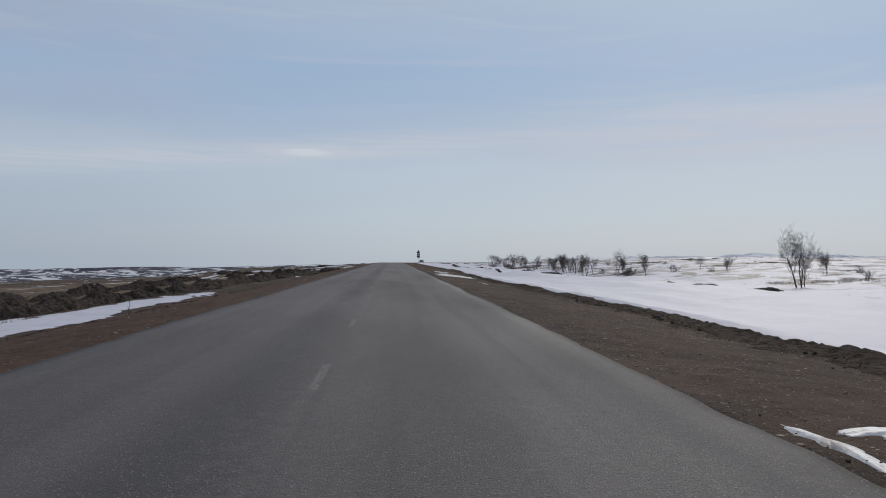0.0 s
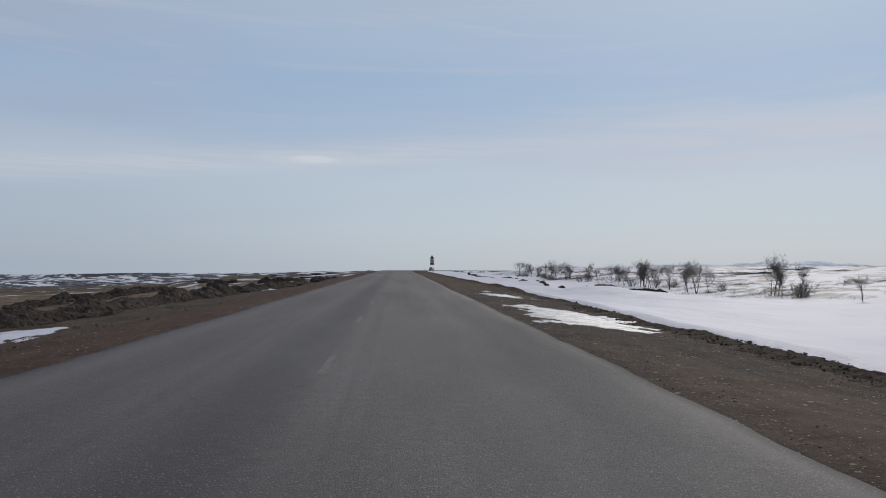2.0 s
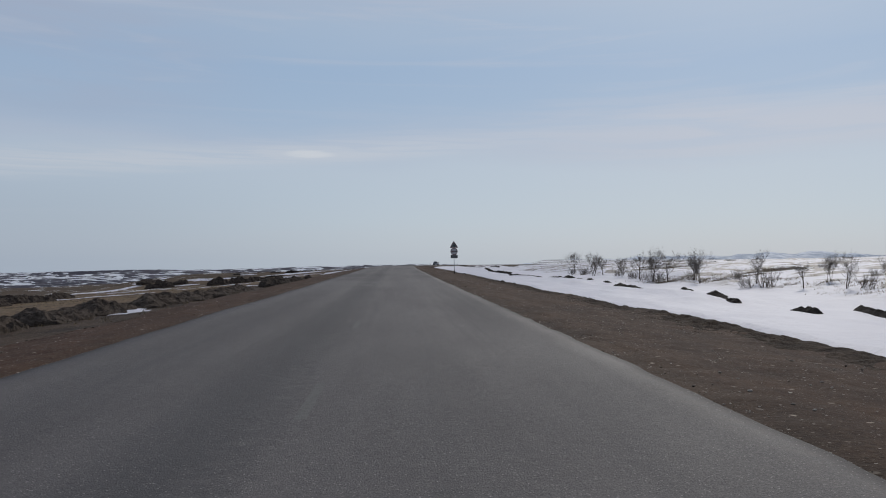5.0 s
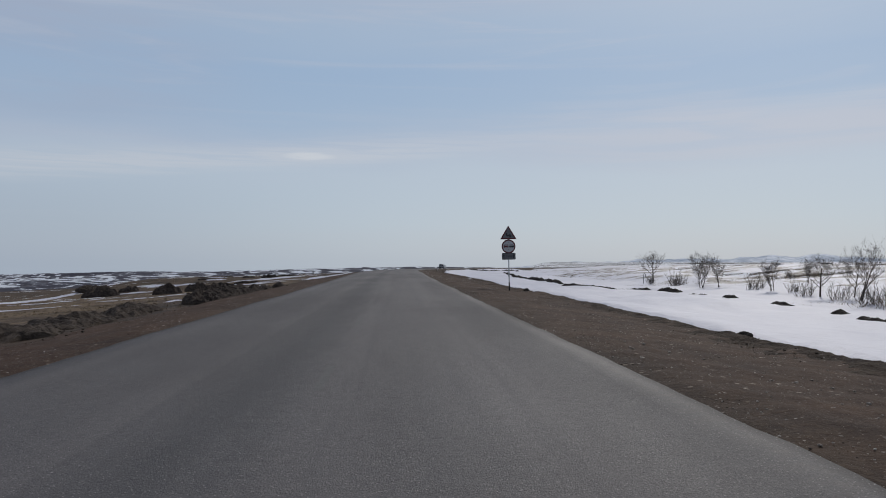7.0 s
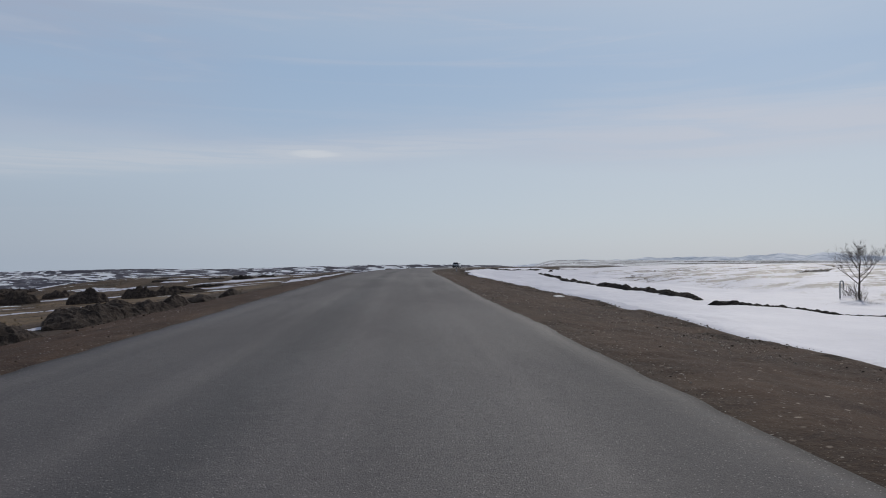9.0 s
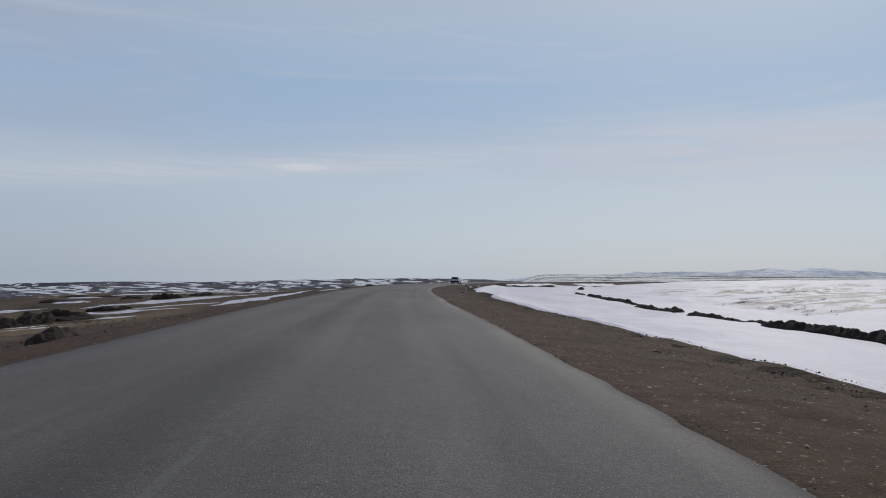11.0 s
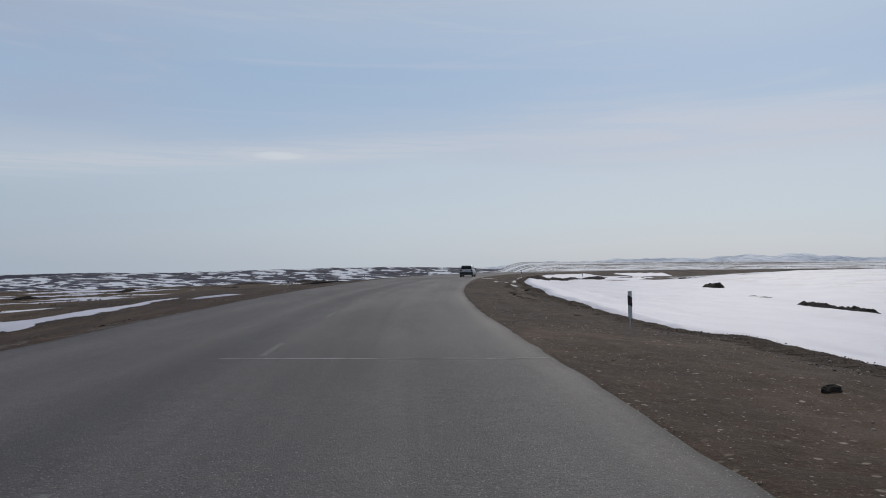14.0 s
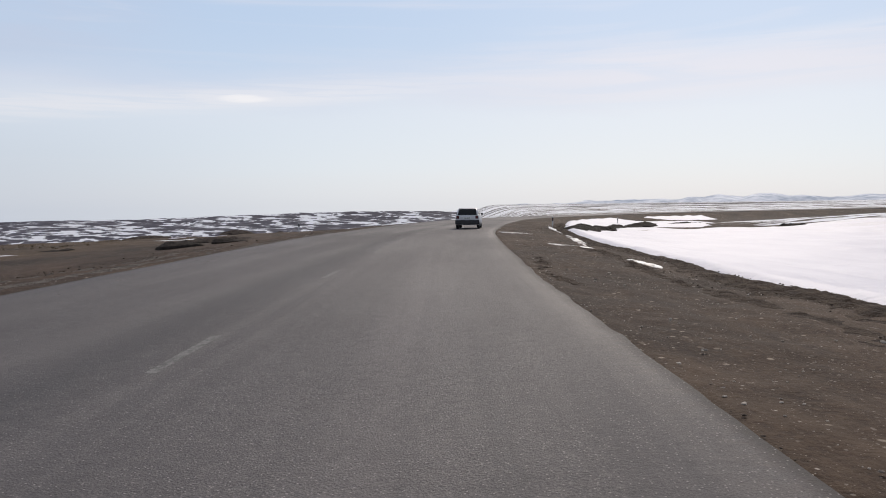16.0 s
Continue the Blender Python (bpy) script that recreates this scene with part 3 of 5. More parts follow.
def shoulder(lo, hi, dx, dy, label, seed):
    """A finer sheet of rutted soil beside the asphalt."""
    ys, us = np.arange(-8, 393, dy), np.arange(lo, hi + 1e-6, dx)
    i = np.clip(np.searchsorted(LINE[:, 1], ys), 1, len(LINE) - 1)
    w = ((ys - LINE[i - 1, 1]) / (LINE[i, 1] - LINE[i - 1, 1]))[:, None]
    mid, nor = LINE[i - 1] * (1 - w) + LINE[i] * w, NORMAL[i - 1] * (1 - w) + NORMAL[i] * w
    away = us[None] + (-(np.interp(ys, [195, 240, 290, 330, 345], [3.6, 4.15, 4.25, 5.0, 5.4]) - 3.6)[:, None] * np.clip((9.0 + us[None]) / 5.4, 0, 1) if lo < 0 else (right_edge(ys) - 3.6)[:, None] * np.clip((8.9 - us[None]) / 5.4, 0, 1))
    p = mid[:, None] + nor[:, None] * away[..., None]
    x, y, u = p[..., 0].ravel(), p[..., 1].ravel(), away.ravel()
    inner = np.tile(np.minimum(us - lo, hi - us), len(ys))
    rut = 0.035 * (rugged(u * 1.0, y * 0.05, 0.55, 2, seed + 3) - 0.5)
    z = terrain(x, y, u) + 0.03 * step(inner, 0.0, 0.3) - 0.05 * (1 - step(inner, 0.0, 0.15)) + step(inner, 0.1, 0.6) * (0.075 * (rugged(x, y, 0.9, 3, seed) - 0.5) + 0.045 * (rugged(x, y, 0.26, 2, seed + 5) - 0.5) + rut)
    ob = sheet("shoulder", us, ys, z, M_GROUND)
    ob.data.vertices.foreach_set("co", np.stack([x, y, z], 1).astype(np.float32).ravel())
    ob.data.update()
    paint("u", u, ob)
    red = step(-u, 3, 4.5) * (1 - step(-u, 10, 17)) * 0.95 * (1 - 0.3 * step(y, 110, 180)) * (1 - 0.6 * step(y, 260, 330)) + step(u, 3, 5) * (1 - step(u, 9, 11)) * (0.45 - 0.35 * step(y, 18, 30) + 0.55 * step(y, 72, 95) * (1 - 0.95 * step(y, 250, 310)))
    paint("rust", red, ob)
    for name in ("grass", "far", "snow"):
        paint(name, np.zeros(len(u)), ob)
    return tagged(ob, label, "shoulder", kind="structure")


shoulder(3.45, 8.9, 0.12, 0.15, "rough gravelly brown soil shoulder beside the asphalt", 131)
shoulder(-9.0, -3.6, 0.18, 0.22, "rough reddish soil shoulder beside the asphalt", 141)

# ---- hills across the valley and mountains on the skyline ----
def fan(name, azs, rs, height, mat):
    """A sheet spread out in rays round the middle of the drive."""
    aa, rr = [v.ravel() for v in np.meshgrid(azs, rs)]
    x, y = rr * np.sin(np.radians(aa)), 160 + rr * np.cos(np.radians(aa))
    z, extra = height(x, y, aa, rr)
    ob = sheet(name, np.asarray(azs), np.asarray(rs), z, mat)
    co = np.stack([x, y, z], 1).astype(np.float32)
    ob.data.vertices.foreach_set("co", co.ravel())
    ob.data.update()
    return ob, extra


def hill_height(x, y, az, r):
    wide, fine = rugged(x, y, 620, 3, 61), rugged(x, y, 190, 4, 65)
    ridge = 1 - np.abs(2 * rugged(x + 120 * fine, y, 460, 3, 67) - 1)
    crest = np.interp(az, [-60, -26, -20, -14, -10, -6, -2, 2, 6, 11, 14], [0.88, 0.82, 0.73, 0.75, 0.66, 0.55, 0.46, 0.41, 0.46, 0.6, 0.75]) - 0.14 * (rugged(az * 40, az * 0, 60, 4, 71) - 0.5)
    slope = -crest + np.interp(r, [860, 1000, 1300, 1800, 2500, 3400, 4300], [-1.9, -1.25, -0.8, -0.42, -0.14, -0.02, -0.06])
    lump = np.interp(r, [860, 1200, 1800, 3000, 4300], [0.15, 0.75, 0.7, 0.4, 0.15])
    slope = slope + lump * (0.65 * (ridge - 0.55) + 0.7 * (wide - 0.5) + 0.35 * (fine - 0.5))
    slope = np.where(slope > -crest, -crest + 0.2 * (slope + crest), slope)
    z = 1.35 + np.tan(np.radians(slope)) * r
    bend = rugged(az / 1.1, slope / 0.16, 1.0, 2, 63)
    hollow = rugged(az / 0.6 + 1.1 * slope / 0.14 + 1.3 * bend, slope / 0.05 + 0.6 * az + 1.2 * bend, 1.0, 4, 67) * 0.75 + 0.25 * rugged(az / 4, slope / 0.4, 1.0, 2, 69) - 0.1 * step(-slope, 1.6, 2.2)
    return z, hollow


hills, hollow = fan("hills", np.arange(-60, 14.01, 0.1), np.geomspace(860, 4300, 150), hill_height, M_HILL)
paint("hollow", hollow, hills)
tagged(hills, "rolling dark scrub hills streaked with old snow", "hills", kind="structure")


def mountain_height(x, y, az, r):
    peak = np.full(len(az), 0.03)
    for c, wd, h in ((13.2, 2.2, 0.1), (20.0, 2.4, 0.3), (23.2, 2.6, 0.5), (26.3, 2.0, 0.46), (28.2, 2.4, 0.6), (30.8, 2.4, 0.62), (33.2, 2.2, 0.52), (37, 2.8, 0.55), (43, 4, 0.45), (54, 8, 0.45)):
        peak = np.maximum(peak, 0.85 * h * np.exp(-((az - c) / wd) ** 2))
    peak = peak + 0.5 * (rugged(az * 60, r * 0.3, 90, 6, 9) - 0.5)
    peak = peak - 0.45 * (1 - step(az, 8, 14))
    up = np.interp(r, [4150, 4500, 4750], [0, 0.75, 1.0])
    return -45 + (37.0 + np.tan(np.radians(peak)) * r) * up + 14 * (rugged(x, y, 160, 4, 73) - 0.5) * up * step(peak, 0.1, 0.4), None


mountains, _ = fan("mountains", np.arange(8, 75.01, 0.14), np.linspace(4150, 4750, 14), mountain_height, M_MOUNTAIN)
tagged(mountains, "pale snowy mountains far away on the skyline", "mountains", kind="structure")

# ---- snow lying over the field to the right ----
SX, SY = spread(0.4, 7.5, 40, 1.05, 900), spread(0.8, -30, 420, 1.06, 700)
SX = SX[(SX > 6) & (SX < 700)]
SY = SY[(SY > -300)]
sx, sy = [a.ravel() for a in np.meshgrid(SX, SY)]
su = offset(sx, sy)
def snow_depth(sx, sy, su):
    """How deep the snow lies over the bare ground."""
    edge = 9.05 + verge_shift(sy) + 0.55 * (rugged(sx, sy, 14, 4, 11) - 0.5) + 0.5 * (rugged(sx, sy, 1.6, 3, 15) - 0.5)
    deep = step(su, edge - 0.15, edge + 0.6)
    drift = (rugged(sx * 1.0, sy * 0.4, 8, 3, 12) - 0.5) * (1 - 0.7 * step(sy, 290, 330))
    # a wind-carved drift leaning against the turned earth
    ridge_x = 22.3
    crest = np.exp(-np.clip((su - ridge_x) / np.where(su < ridge_x, 3.6, 0.7), -9, 9) ** 2) * step(rugged(sx * 0, sy, 13, 3, 16), 0.4, 0.7) * (1 - step(sy, 285, 315))
    depth = -0.22 + 0.42 * deep + deep * drift * np.interp(su, [9, 12, 20, 30], [0.1, 0.45, 0.8, 0.7]) + 0.32 * crest * (su < 34)
    depth = np.where(su > edge + 0.6, np.maximum(depth, 0.07 + 0.06 * drift), depth)
    # one larger carved drift with a steep lee side
    lie = 23.4 - 0.42 * (sy - 112)
    big = np.exp(-np.clip((sx - lie) / np.where(sx < lie, 4.2, 0.6), -9, 9) ** 2) * step(sy, 103, 109) * (1 - step(sy, 115, 119))
    depth = depth + 0.5 * big
    bare = rugged(sx * 0.5, sy * 0.8, 12, 4, 13)
    depth -= step(su, 34, 60) * step(bare, 0.6, 0.68) * 0.7
    depth -= step(sy, 376, 396) * step(rugged(sx, sy, 24, 3, 14), 0.22, 0.42) * 0.9
    return np.where(su < 6, -0.4, depth)


depth = snow_depth(sx, sy, su)
snow_z = terrain(sx, sy, su)
snow_field = sheet("snow_field", SX, SY, snow_z + depth, M_SNOW, np.ones(len(sx), bool))
stub = 0.9 * step(su, 29.5, 34) * (1 - 0.5 * step(su, 150, 300)) * (1 - 0.8 * step(sy, 290, 330))
paint("stubble", stub, snow_field)
bm = bmesh.new()
bm.from_mesh(snow_field.data)
bmesh.ops.delete(bm, geom=[v for v, d in zip(bm.verts[:], depth) if d <= -0.25], context="VERTS")
bm.to_mesh(snow_field.data)
bm.free()
tagged(snow_field, "wind-packed white snow lying over the roadside field", "snow", kind="structure")


# ---- road ----
def ragged(p, seed):
    """How the broken asphalt edge strays at one place along the road."""
    return 0.12 * (float(field(p[0], p[1], 5.5, seed)) - 0.5) + 0.09 * (float(rugged(p[0], p[1], 0.7, 2, seed + 4)) - 0.5)


def build_road():
    keep = [i for i in range(len(LINE)) if LINE[i, 1] > -420]
    cross = np.linspace(-1, 1, 17)
    vs, fs = [], []
    rows = []
    for i in keep:
        a, n = LINE[i], NORMAL[i]
        rows.append((a, n))
    fine = []
    for (a, n), (b, m) in zip(rows, rows[1:]):
        steps = 8 if np.linalg.norm(b - a) < 5 else 1
        for k in range(steps):
            w = k / steps
            fine.append((a * (1 - w) + b * w, n * (1 - w) + m * w))
    across, length, inside, run, last = [], [], [], 0.0, None
    for p, n in fine:
        run += 0 if last is None else float(np.linalg.norm(p - last))
        last = p
        left_h = float(np.interp(p[1], [195, 240, 290, 330, 345], [3.72, 4.25, 4.35, 5.1, 5.5])) + ragged(p, 21) + 0.1
        right_h = float(right_edge(p[1])) + ragged(p, 22)
        row = [(-left_h - 0.05, -0.14)] + [((c * right_h if c > 0 else c * left_h), 0.0) for c in cross] + [(right_h + 0.05, -0.14)]
        for o, z in row:
            q = p + n * o
            across.append(o)
            length.append(run)
            inside.append(right_h - o if o > 0 else left_h + o)
            bumpy = 0.008 * (float(field(q[0], q[1], 3.1, 23)) - 0.5) if z == 0 else 0
            vs.append((q[0], q[1], z + bumpy + float(grade(q[1]))))
    k = len(cross) + 2
    for i in range(len(fine) - 1):
        for j in range(k - 1):
            fs.append((i * k + j, i * k + j + 1, (i + 1) * k + j + 1, (i + 1) * k + j))
    me = mesh_of("road", vs, fs, M_ASPHALT, True)
    for name, values in (("across", across), ("along", length), ("edge", inside)):
        at = me.attributes.new(name, "FLOAT", "POINT")
        at.data.foreach_set("value", np.array(values, np.float32))
    ob = new("road", me)
    return tagged(ob, "worn grey two-lane asphalt road with ragged edges", "road", kind="structure")


road = build_road()


def road_point(y, o):
    i = int(np.abs(LINE[:, 1] - y).argmin())
    p = LINE[i] + TAN[i] * (y - LINE[i, 1]) / max(TAN[i][1], 0.3) + NORMAL[i] * o
    return p, TAN[i], NORMAL[i]


def lane_dash(y, mat, length=1.85):
    p, t, n = road_point(y, -0.2 if 30 < y < 100 else -0.06)
    rng = np.random.RandomState(int(y * 10) % 9999)
    vs, fs, rows = [], [], 13
    for k in range(rows):
        q = p + t * (k / (rows - 1) - 0.5) * length
        for o in (-0.052, 0.052):
            a = q + n * (o + 0.012 * (rng.rand() - 0.5))
            vs.append((a[0], a[1], 0.0015 + 0.008 * (float(field(a[0], a[1], 3.1, 23)) - 0.5) + float(grade(a[1]))))
        if k:
            fs.append((2 * k - 2, 2 * k - 1, 2 * k + 1, 2 * k))
    if fs:
        tagged(new("lane_dash", mesh_of("lane_dash", vs, fs, mat)), "faded white centre line dash worn into the asphalt", "road marking", "centre line dashes", "structure")


DASHES = [8.54, 15.52, 26.2, 34.2, 42.1, 50.1, 58.4] + list(np.linspace(66.7, 188.1, 16)) + list(np.linspace(196.5, 246.6, 7)) + [255.0, 263.9, 271.9, 279.9, 288.5, 297.2, 305.9, 314.4, 322.9] + list(np.arange(331.4, 390, 8.5))
for y in DASHES:
    lane_dash(float(y), M_PAINT_FAINT if 70 < y < 240 else M_PAINT)


def road_crack(y, a, b, wide=0.013):
    p, t, n = road_point(y, 0)
    vs, fs, m = [], [], 26
    z = 0.009 + float(grade(y))
    for k in range(m):
        o = a + (b - a) * k / (m - 1)
        q = p + n * o + t * 0.35 * (float(rugged(o * 2, y, 1.5, 3, 31)) - 0.5)
        w = wide * (0.4 + float(field(o, y, 0.4, 32)))
        vs += [(q[0] - t[0] * w, q[1] - t[1] * w, z), (q[0] + t[0] * w, q[1] + t[1] * w, z)]
        if k:
            fs.append((2 * k - 2, 2 * k - 1, 2 * k + 1, 2 * k))
    tagged(new("road_crack", mesh_of("road_crack", vs, fs, M_TAR)), "thin dark crack running across the asphalt", "road crack", "cracks in the road", "structure")


for y, a, b in ((63, -3.5, 3.5), (133, -3.5, 3.4), (209, -3.4, 3.5)):
    road_crack(y, a, b, 0.006)

p, t_dir, n_dir = road_point(287.2, 0)
vs, fs = [], []
for k in range(40):
    o = -0.6 + 4.8 * k / 39
    q = p + n_dir * o + t_dir * (0.1 * (float(rugged(o * 2, 3, 1.5, 3, 33)) - 0.5) - 0.06 * o)
    w = 0.035 * (0.3 + float(field(o, 7, 0.3, 34)))
    vs += [(q[0] - t_dir[0] * w, q[1] - t_dir[1] * w, 0.008 + float(grade(287.2))), (q[0] + t_dir[0] * w, q[1] + t_dir[1] * w, 0.008 + float(grade(287.2)))]
    if k:
        fs.append((2 * k - 2, 2 * k - 1, 2 * k + 1, 2 * k))
tagged(new("road_joint", mesh_of("road_joint", vs, fs, M_SEAM)), "pale straight joint between two lengths of asphalt", "road joint", kind="structure")

# ---- pushed-up lip of earth along the snow's edge ----
def earth_lip(lo, hi, y0, y1, tall, mat, seed, label):
    ys = np.arange(y0, y1, 0.085)
    cross = np.linspace(0, 1, 22)
    i = np.clip(np.searchsorted(LINE[:, 1], ys), 1, len(LINE) - 1)
    w = ((ys - LINE[i - 1, 1]) / (LINE[i, 1] - LINE[i - 1, 1]))[:, None]
    mid, nor = LINE[i - 1] * (1 - w) + LINE[i] * w, NORMAL[i - 1] * (1 - w) + NORMAL[i] * w
    sway = 0.4 * (rugged(mid[:, 0], ys, 9, 3, seed) - 0.5)
    if lo > 0:
        sway = sway + verge_shift(ys)
    o = lo + (hi - lo) * cross[None] + sway[:, None]
    p = mid[:, None] + nor[:, None] * o[..., None]
    x, y = p[..., 0].ravel(), p[..., 1].ravel()
    crown = np.clip(1 - np.abs(2 * np.tile(cross, len(ys)) ** (1.9 if lo > 7 else 1.0) - 1) ** 1.6, 0, 1)
    strong = np.repeat(np.interp(ys, [-10, 10, 45, 70, 110, 150, 190, 250, 300, 330], [1.4, 1.5, 1.2, 0.7, 0.9, 0.8, 0.3, 0.4, 0.6, 0.8]), len(cross))
    size = strong * (0.25 + 0.9 * np.repeat(rugged(mid[:, 0], ys, 3.2, 3, seed + 1), len(cross)))
    lumps = np.clip(1.5 - 3.4 * np.abs(rugged(x, y, 0.55, 2, seed + 2) - 0.5) - 0.35, 0, 1)
    crumbs = np.clip(rugged(x, y, 0.21, 2, seed + 4) - 0.42, 0, 1)
    z = terrain(x, y) - 0.06 + 0.06 * np.sqrt(crown) + np.sqrt(crown) * size * (tall * (0.7 + 0.6 * lumps) + 0.17 * crumbs)
    n, k = len(ys), len(cross)
    q = (np.arange(n - 1)[:, None] * k + np.arange(k - 1)[None]).ravel()
    me = mesh_of("earth_lip", np.stack([x, y, z], 1).tolist(), np.stack([q, q + 1, q + k + 1, q + k], 1).tolist(), mat, False)
    return tagged(new("earth_lip", me), label, "earth bank", kind="structure")


earth_lip(7.3, 9.45, -10, 392, 0.08, M_LIP, 91, "low crumbly lip of dark earth along the snow")
earth_lip(-9.2, -8.0, -10, 300, 0.035, M_LIP, 95, "low crumbly lip of earth on the embankment")

earth_lip(-6.3, -5.6, 238, 298, 0.06, M_GRIT, 93, "low windrow of pale grit along the shoulder")
earth_lip(-6.9, -6.1, 296, 392, 0.05, M_GRIT, 97, "low windrow of pale grit along the road's edge")
earth_lip(-8.0, -7.5, 300, 392, 0.04, M_GRIT, 99, "thin windrow of grit left by a grader")
earth_lip(6.7, 7.7, 300, 346, 0.05, M_LIP, 107, "rough ridge of soil pushed up along the shoulder")
earth_lip(4.3, 5.0, 329, 336.5, 0.03, M_LIP, 103, "crumbled eroded soil where the asphalt's edge has broken")


# ---- earth heaps ----
def heap_mesh(seed, length, width, tall, mat, rough=0.5, fine=0.2):
    """A dumped bank of earth: long, uneven, with slumped sides."""
    cols, rows = max(16, int(length / fine)), max(10, int(width / fine))
    a, b = [v.ravel() for v in np.meshgrid(np.linspace(-1, 1, cols), np.linspace(-1, 1, rows), indexing="ij")]
    end = np.clip(1 - np.abs(a) ** 2.2, 0, 1) ** 0.7
    px = a * length / 2
    py = b * width / 2 * (0.35 + 0.65 * end)
    crown = 0.45 + 1.05 * rugged(px, np.full(len(px), 3.1 * seed), max(1.1, length / 4), 3, seed % 40)
    lean = b + 0.35 * (rugged(px, np.full(len(px), seed * 1.7), 2.0, 2, seed % 31) - 0.5)
    form = np.clip(1.08 - np.abs(lean) ** 1.12, 0, 1) * end * crown * tall
    lump = (rugged(px, py, 1.3, 3, seed % 50 + 3) - 0.5) * rough * tall * (0.3 + 0.9 * end)
    blocks = (0.5 - np.abs(2 * rugged(px, py, 1.0, 3, seed % 45 + 5) - 1)) * 0.5 * min(tall, 1.0)
    crumbs = blocks + (rugged(px, py, 0.3, 2, seed % 43 + 7) - 0.5) * 0.2 * min(tall, 1.0)
    rim = (np.abs(a) > 0.999) | (np.abs(b) > 0.999)
    z = np.where(rim, -0.35, form + lump + crumbs)
    sway = (field(px, np.full(len(px), seed), 2.3, 8) - 0.5) * width * 0.25
    q = (np.arange(cols - 1)[:, None] * rows + np.arange(rows - 1)[None]).ravel()
    return mesh_of("earth_bank", np.stack([px, py + sway, z], 1).tolist(), np.stack([q, q + rows, q + rows + 1, q + 1], 1).tolist(), mat, False)


def earth_heap(x, y, length, width, tall, turn, seed, mat, label, group, lift=0.0):
    small = lift > 0
    ob = new("earth_bank", heap_mesh(seed, length, width, tall, mat, 1.6 if small else 0.8, 0.12 if small else 0.17))
    z = float(np.median(terrain([x, x + 1, x - 1], [y, y + 1.5, y - 1.5])))
    ob.matrix_basis = pose(x, y, z + lift - 0.05, 0, 0, turn)
    return tagged(ob, label, "earth bank", group)


# dark ridge of spoil breaking through the snow on the right
def spoil_ridge(y0, y1, x0, tall, seed, slant=0.0):
    """A thin jagged line of turned earth, broken by gaps."""
    ys, cross = np.arange(y0, y1, 0.08), np.linspace(-1, 1, 14)
    mid = x0 - 0.3 + slant * (ys - (y0 + y1) / 2) + 1.3 * (rugged(ys, ys * 0, 15, 4, seed) - 0.5)
    wide = 0.22 + 0.4 * rugged(ys, ys * 0, 2.2, 3, seed + 1)
    x, y = (mid[:, None] + wide[:, None] * cross[None]).ravel(), np.repeat(ys, len(cross))
    end = np.repeat(step(ys, y0, y0 + 1.2) * (1 - step(ys, y1 - 1.2, y1)), len(cross))
    high = np.repeat(np.clip(1.7 * (rugged(ys, ys * 0, 3.6, 3, seed + 2) - 0.15), 0.2, 1.0), len(cross))
    crown = np.clip(1 - np.abs(np.tile(cross, len(ys))) ** 1.5, 0, 1)
    blocks = np.clip(1.35 - 3.6 * np.abs(rugged(x, y, 0.6, 2, seed + 3) - 0.5), 0, 1.2)
    form = 0.75 * np.sqrt(crown) * end * (high * tall * (0.45 + 0.4 * blocks) + 0.3 * (rugged(x, y, 0.24, 2, seed + 5) - 0.48) * np.clip(high * 2, 0.15, 1))
    ridge_u = offset(x, y)
    ground_z = terrain(x, y, ridge_u) + np.clip(snow_depth(x, y, ridge_u), 0, 2)
    z0 = float(ground_z.mean())
    c0, k = (float(x.mean()), float(ys.mean())), len(cross)
    q = (np.arange(len(ys) - 1)[:, None] * k + np.arange(k - 1)[None]).ravel()
    vs = np.stack([x - c0[0], y - c0[1], ground_z - z0 - 0.14 + form + 0.13 * end * np.sqrt(crown) * np.clip(high * 2.5, 0, 1)], 1)
    ob = new("earth_ridge", mesh_of("earth_ridge", vs.tolist(), np.stack([q, q + 1, q + k + 1, q + k], 1).tolist(), M_HEAP_DARK))
    ob.matrix_basis = pose(c0[0], c0[1], z0)
    return tagged(ob, "jagged dark ridge of turned earth breaking through snow", "earth ridge", "spoil ridge in the snow")


RIDGES_EARLY = ((46, 53, 26.6, 0.38), (53.6, 60, 25.6, 0.38), (60.8, 64.5, 24.8, 0.5), (68, 70.5, 24, 0.45), (119.6, 122.5, 22.4, 0.5), (124.8, 127, 22.9, 0.45), (136, 140, 22.6, 0.5), (144, 149, 22.3, 0.55), (152.5, 155.5, 22.8, 0.45), (161, 173, 22.9, 0.5), (176, 178, 25.0, 0.5), (182, 186, 25.2, 0.6), (189.5, 192.5, 25.4, 0.6), (195, 199, 25.6, 0.55))
RIDGES_LATE = ((201, 207, 25.8, 0.5), (223, 231, 20.6, 0.45), (231.5, 243, 21.4, 0.6), (243.5, 256, 22.2, 0.7), (256.5, 267.5, 22.8, 0.6), (268.3, 281, 22.8, 0.5), (281.6, 296.5, 23.3, 0.46), (298, 306.5, 23.7, 0.5), (307.2, 316, 23.7, 0.42), (320.5, 325, 24.4, 0.3), (338, 343.5, 27.0, 0.7))
for n, (y0, y1, out, tall) in enumerate(RIDGES_EARLY + RIDGES_LATE):
    at = float(np.interp((y0 + y1) / 2, LINE[:426, 1], LINE[:426, 0]))
    spoil_ridge(y0, y1, at + out, tall, 11 + n, float(np.interp(y1, LINE[:426, 1], LINE[:426, 0]) - np.interp(y0, LINE[:426, 1], LINE[:426, 0])) / (y1 - y0))
spoil_ridge(106.5, 117.5, 23.9, 0.45, 52, -0.42)
spoil_ridge(127.5, 140, 24.8, 0.45, 61, 0.28)
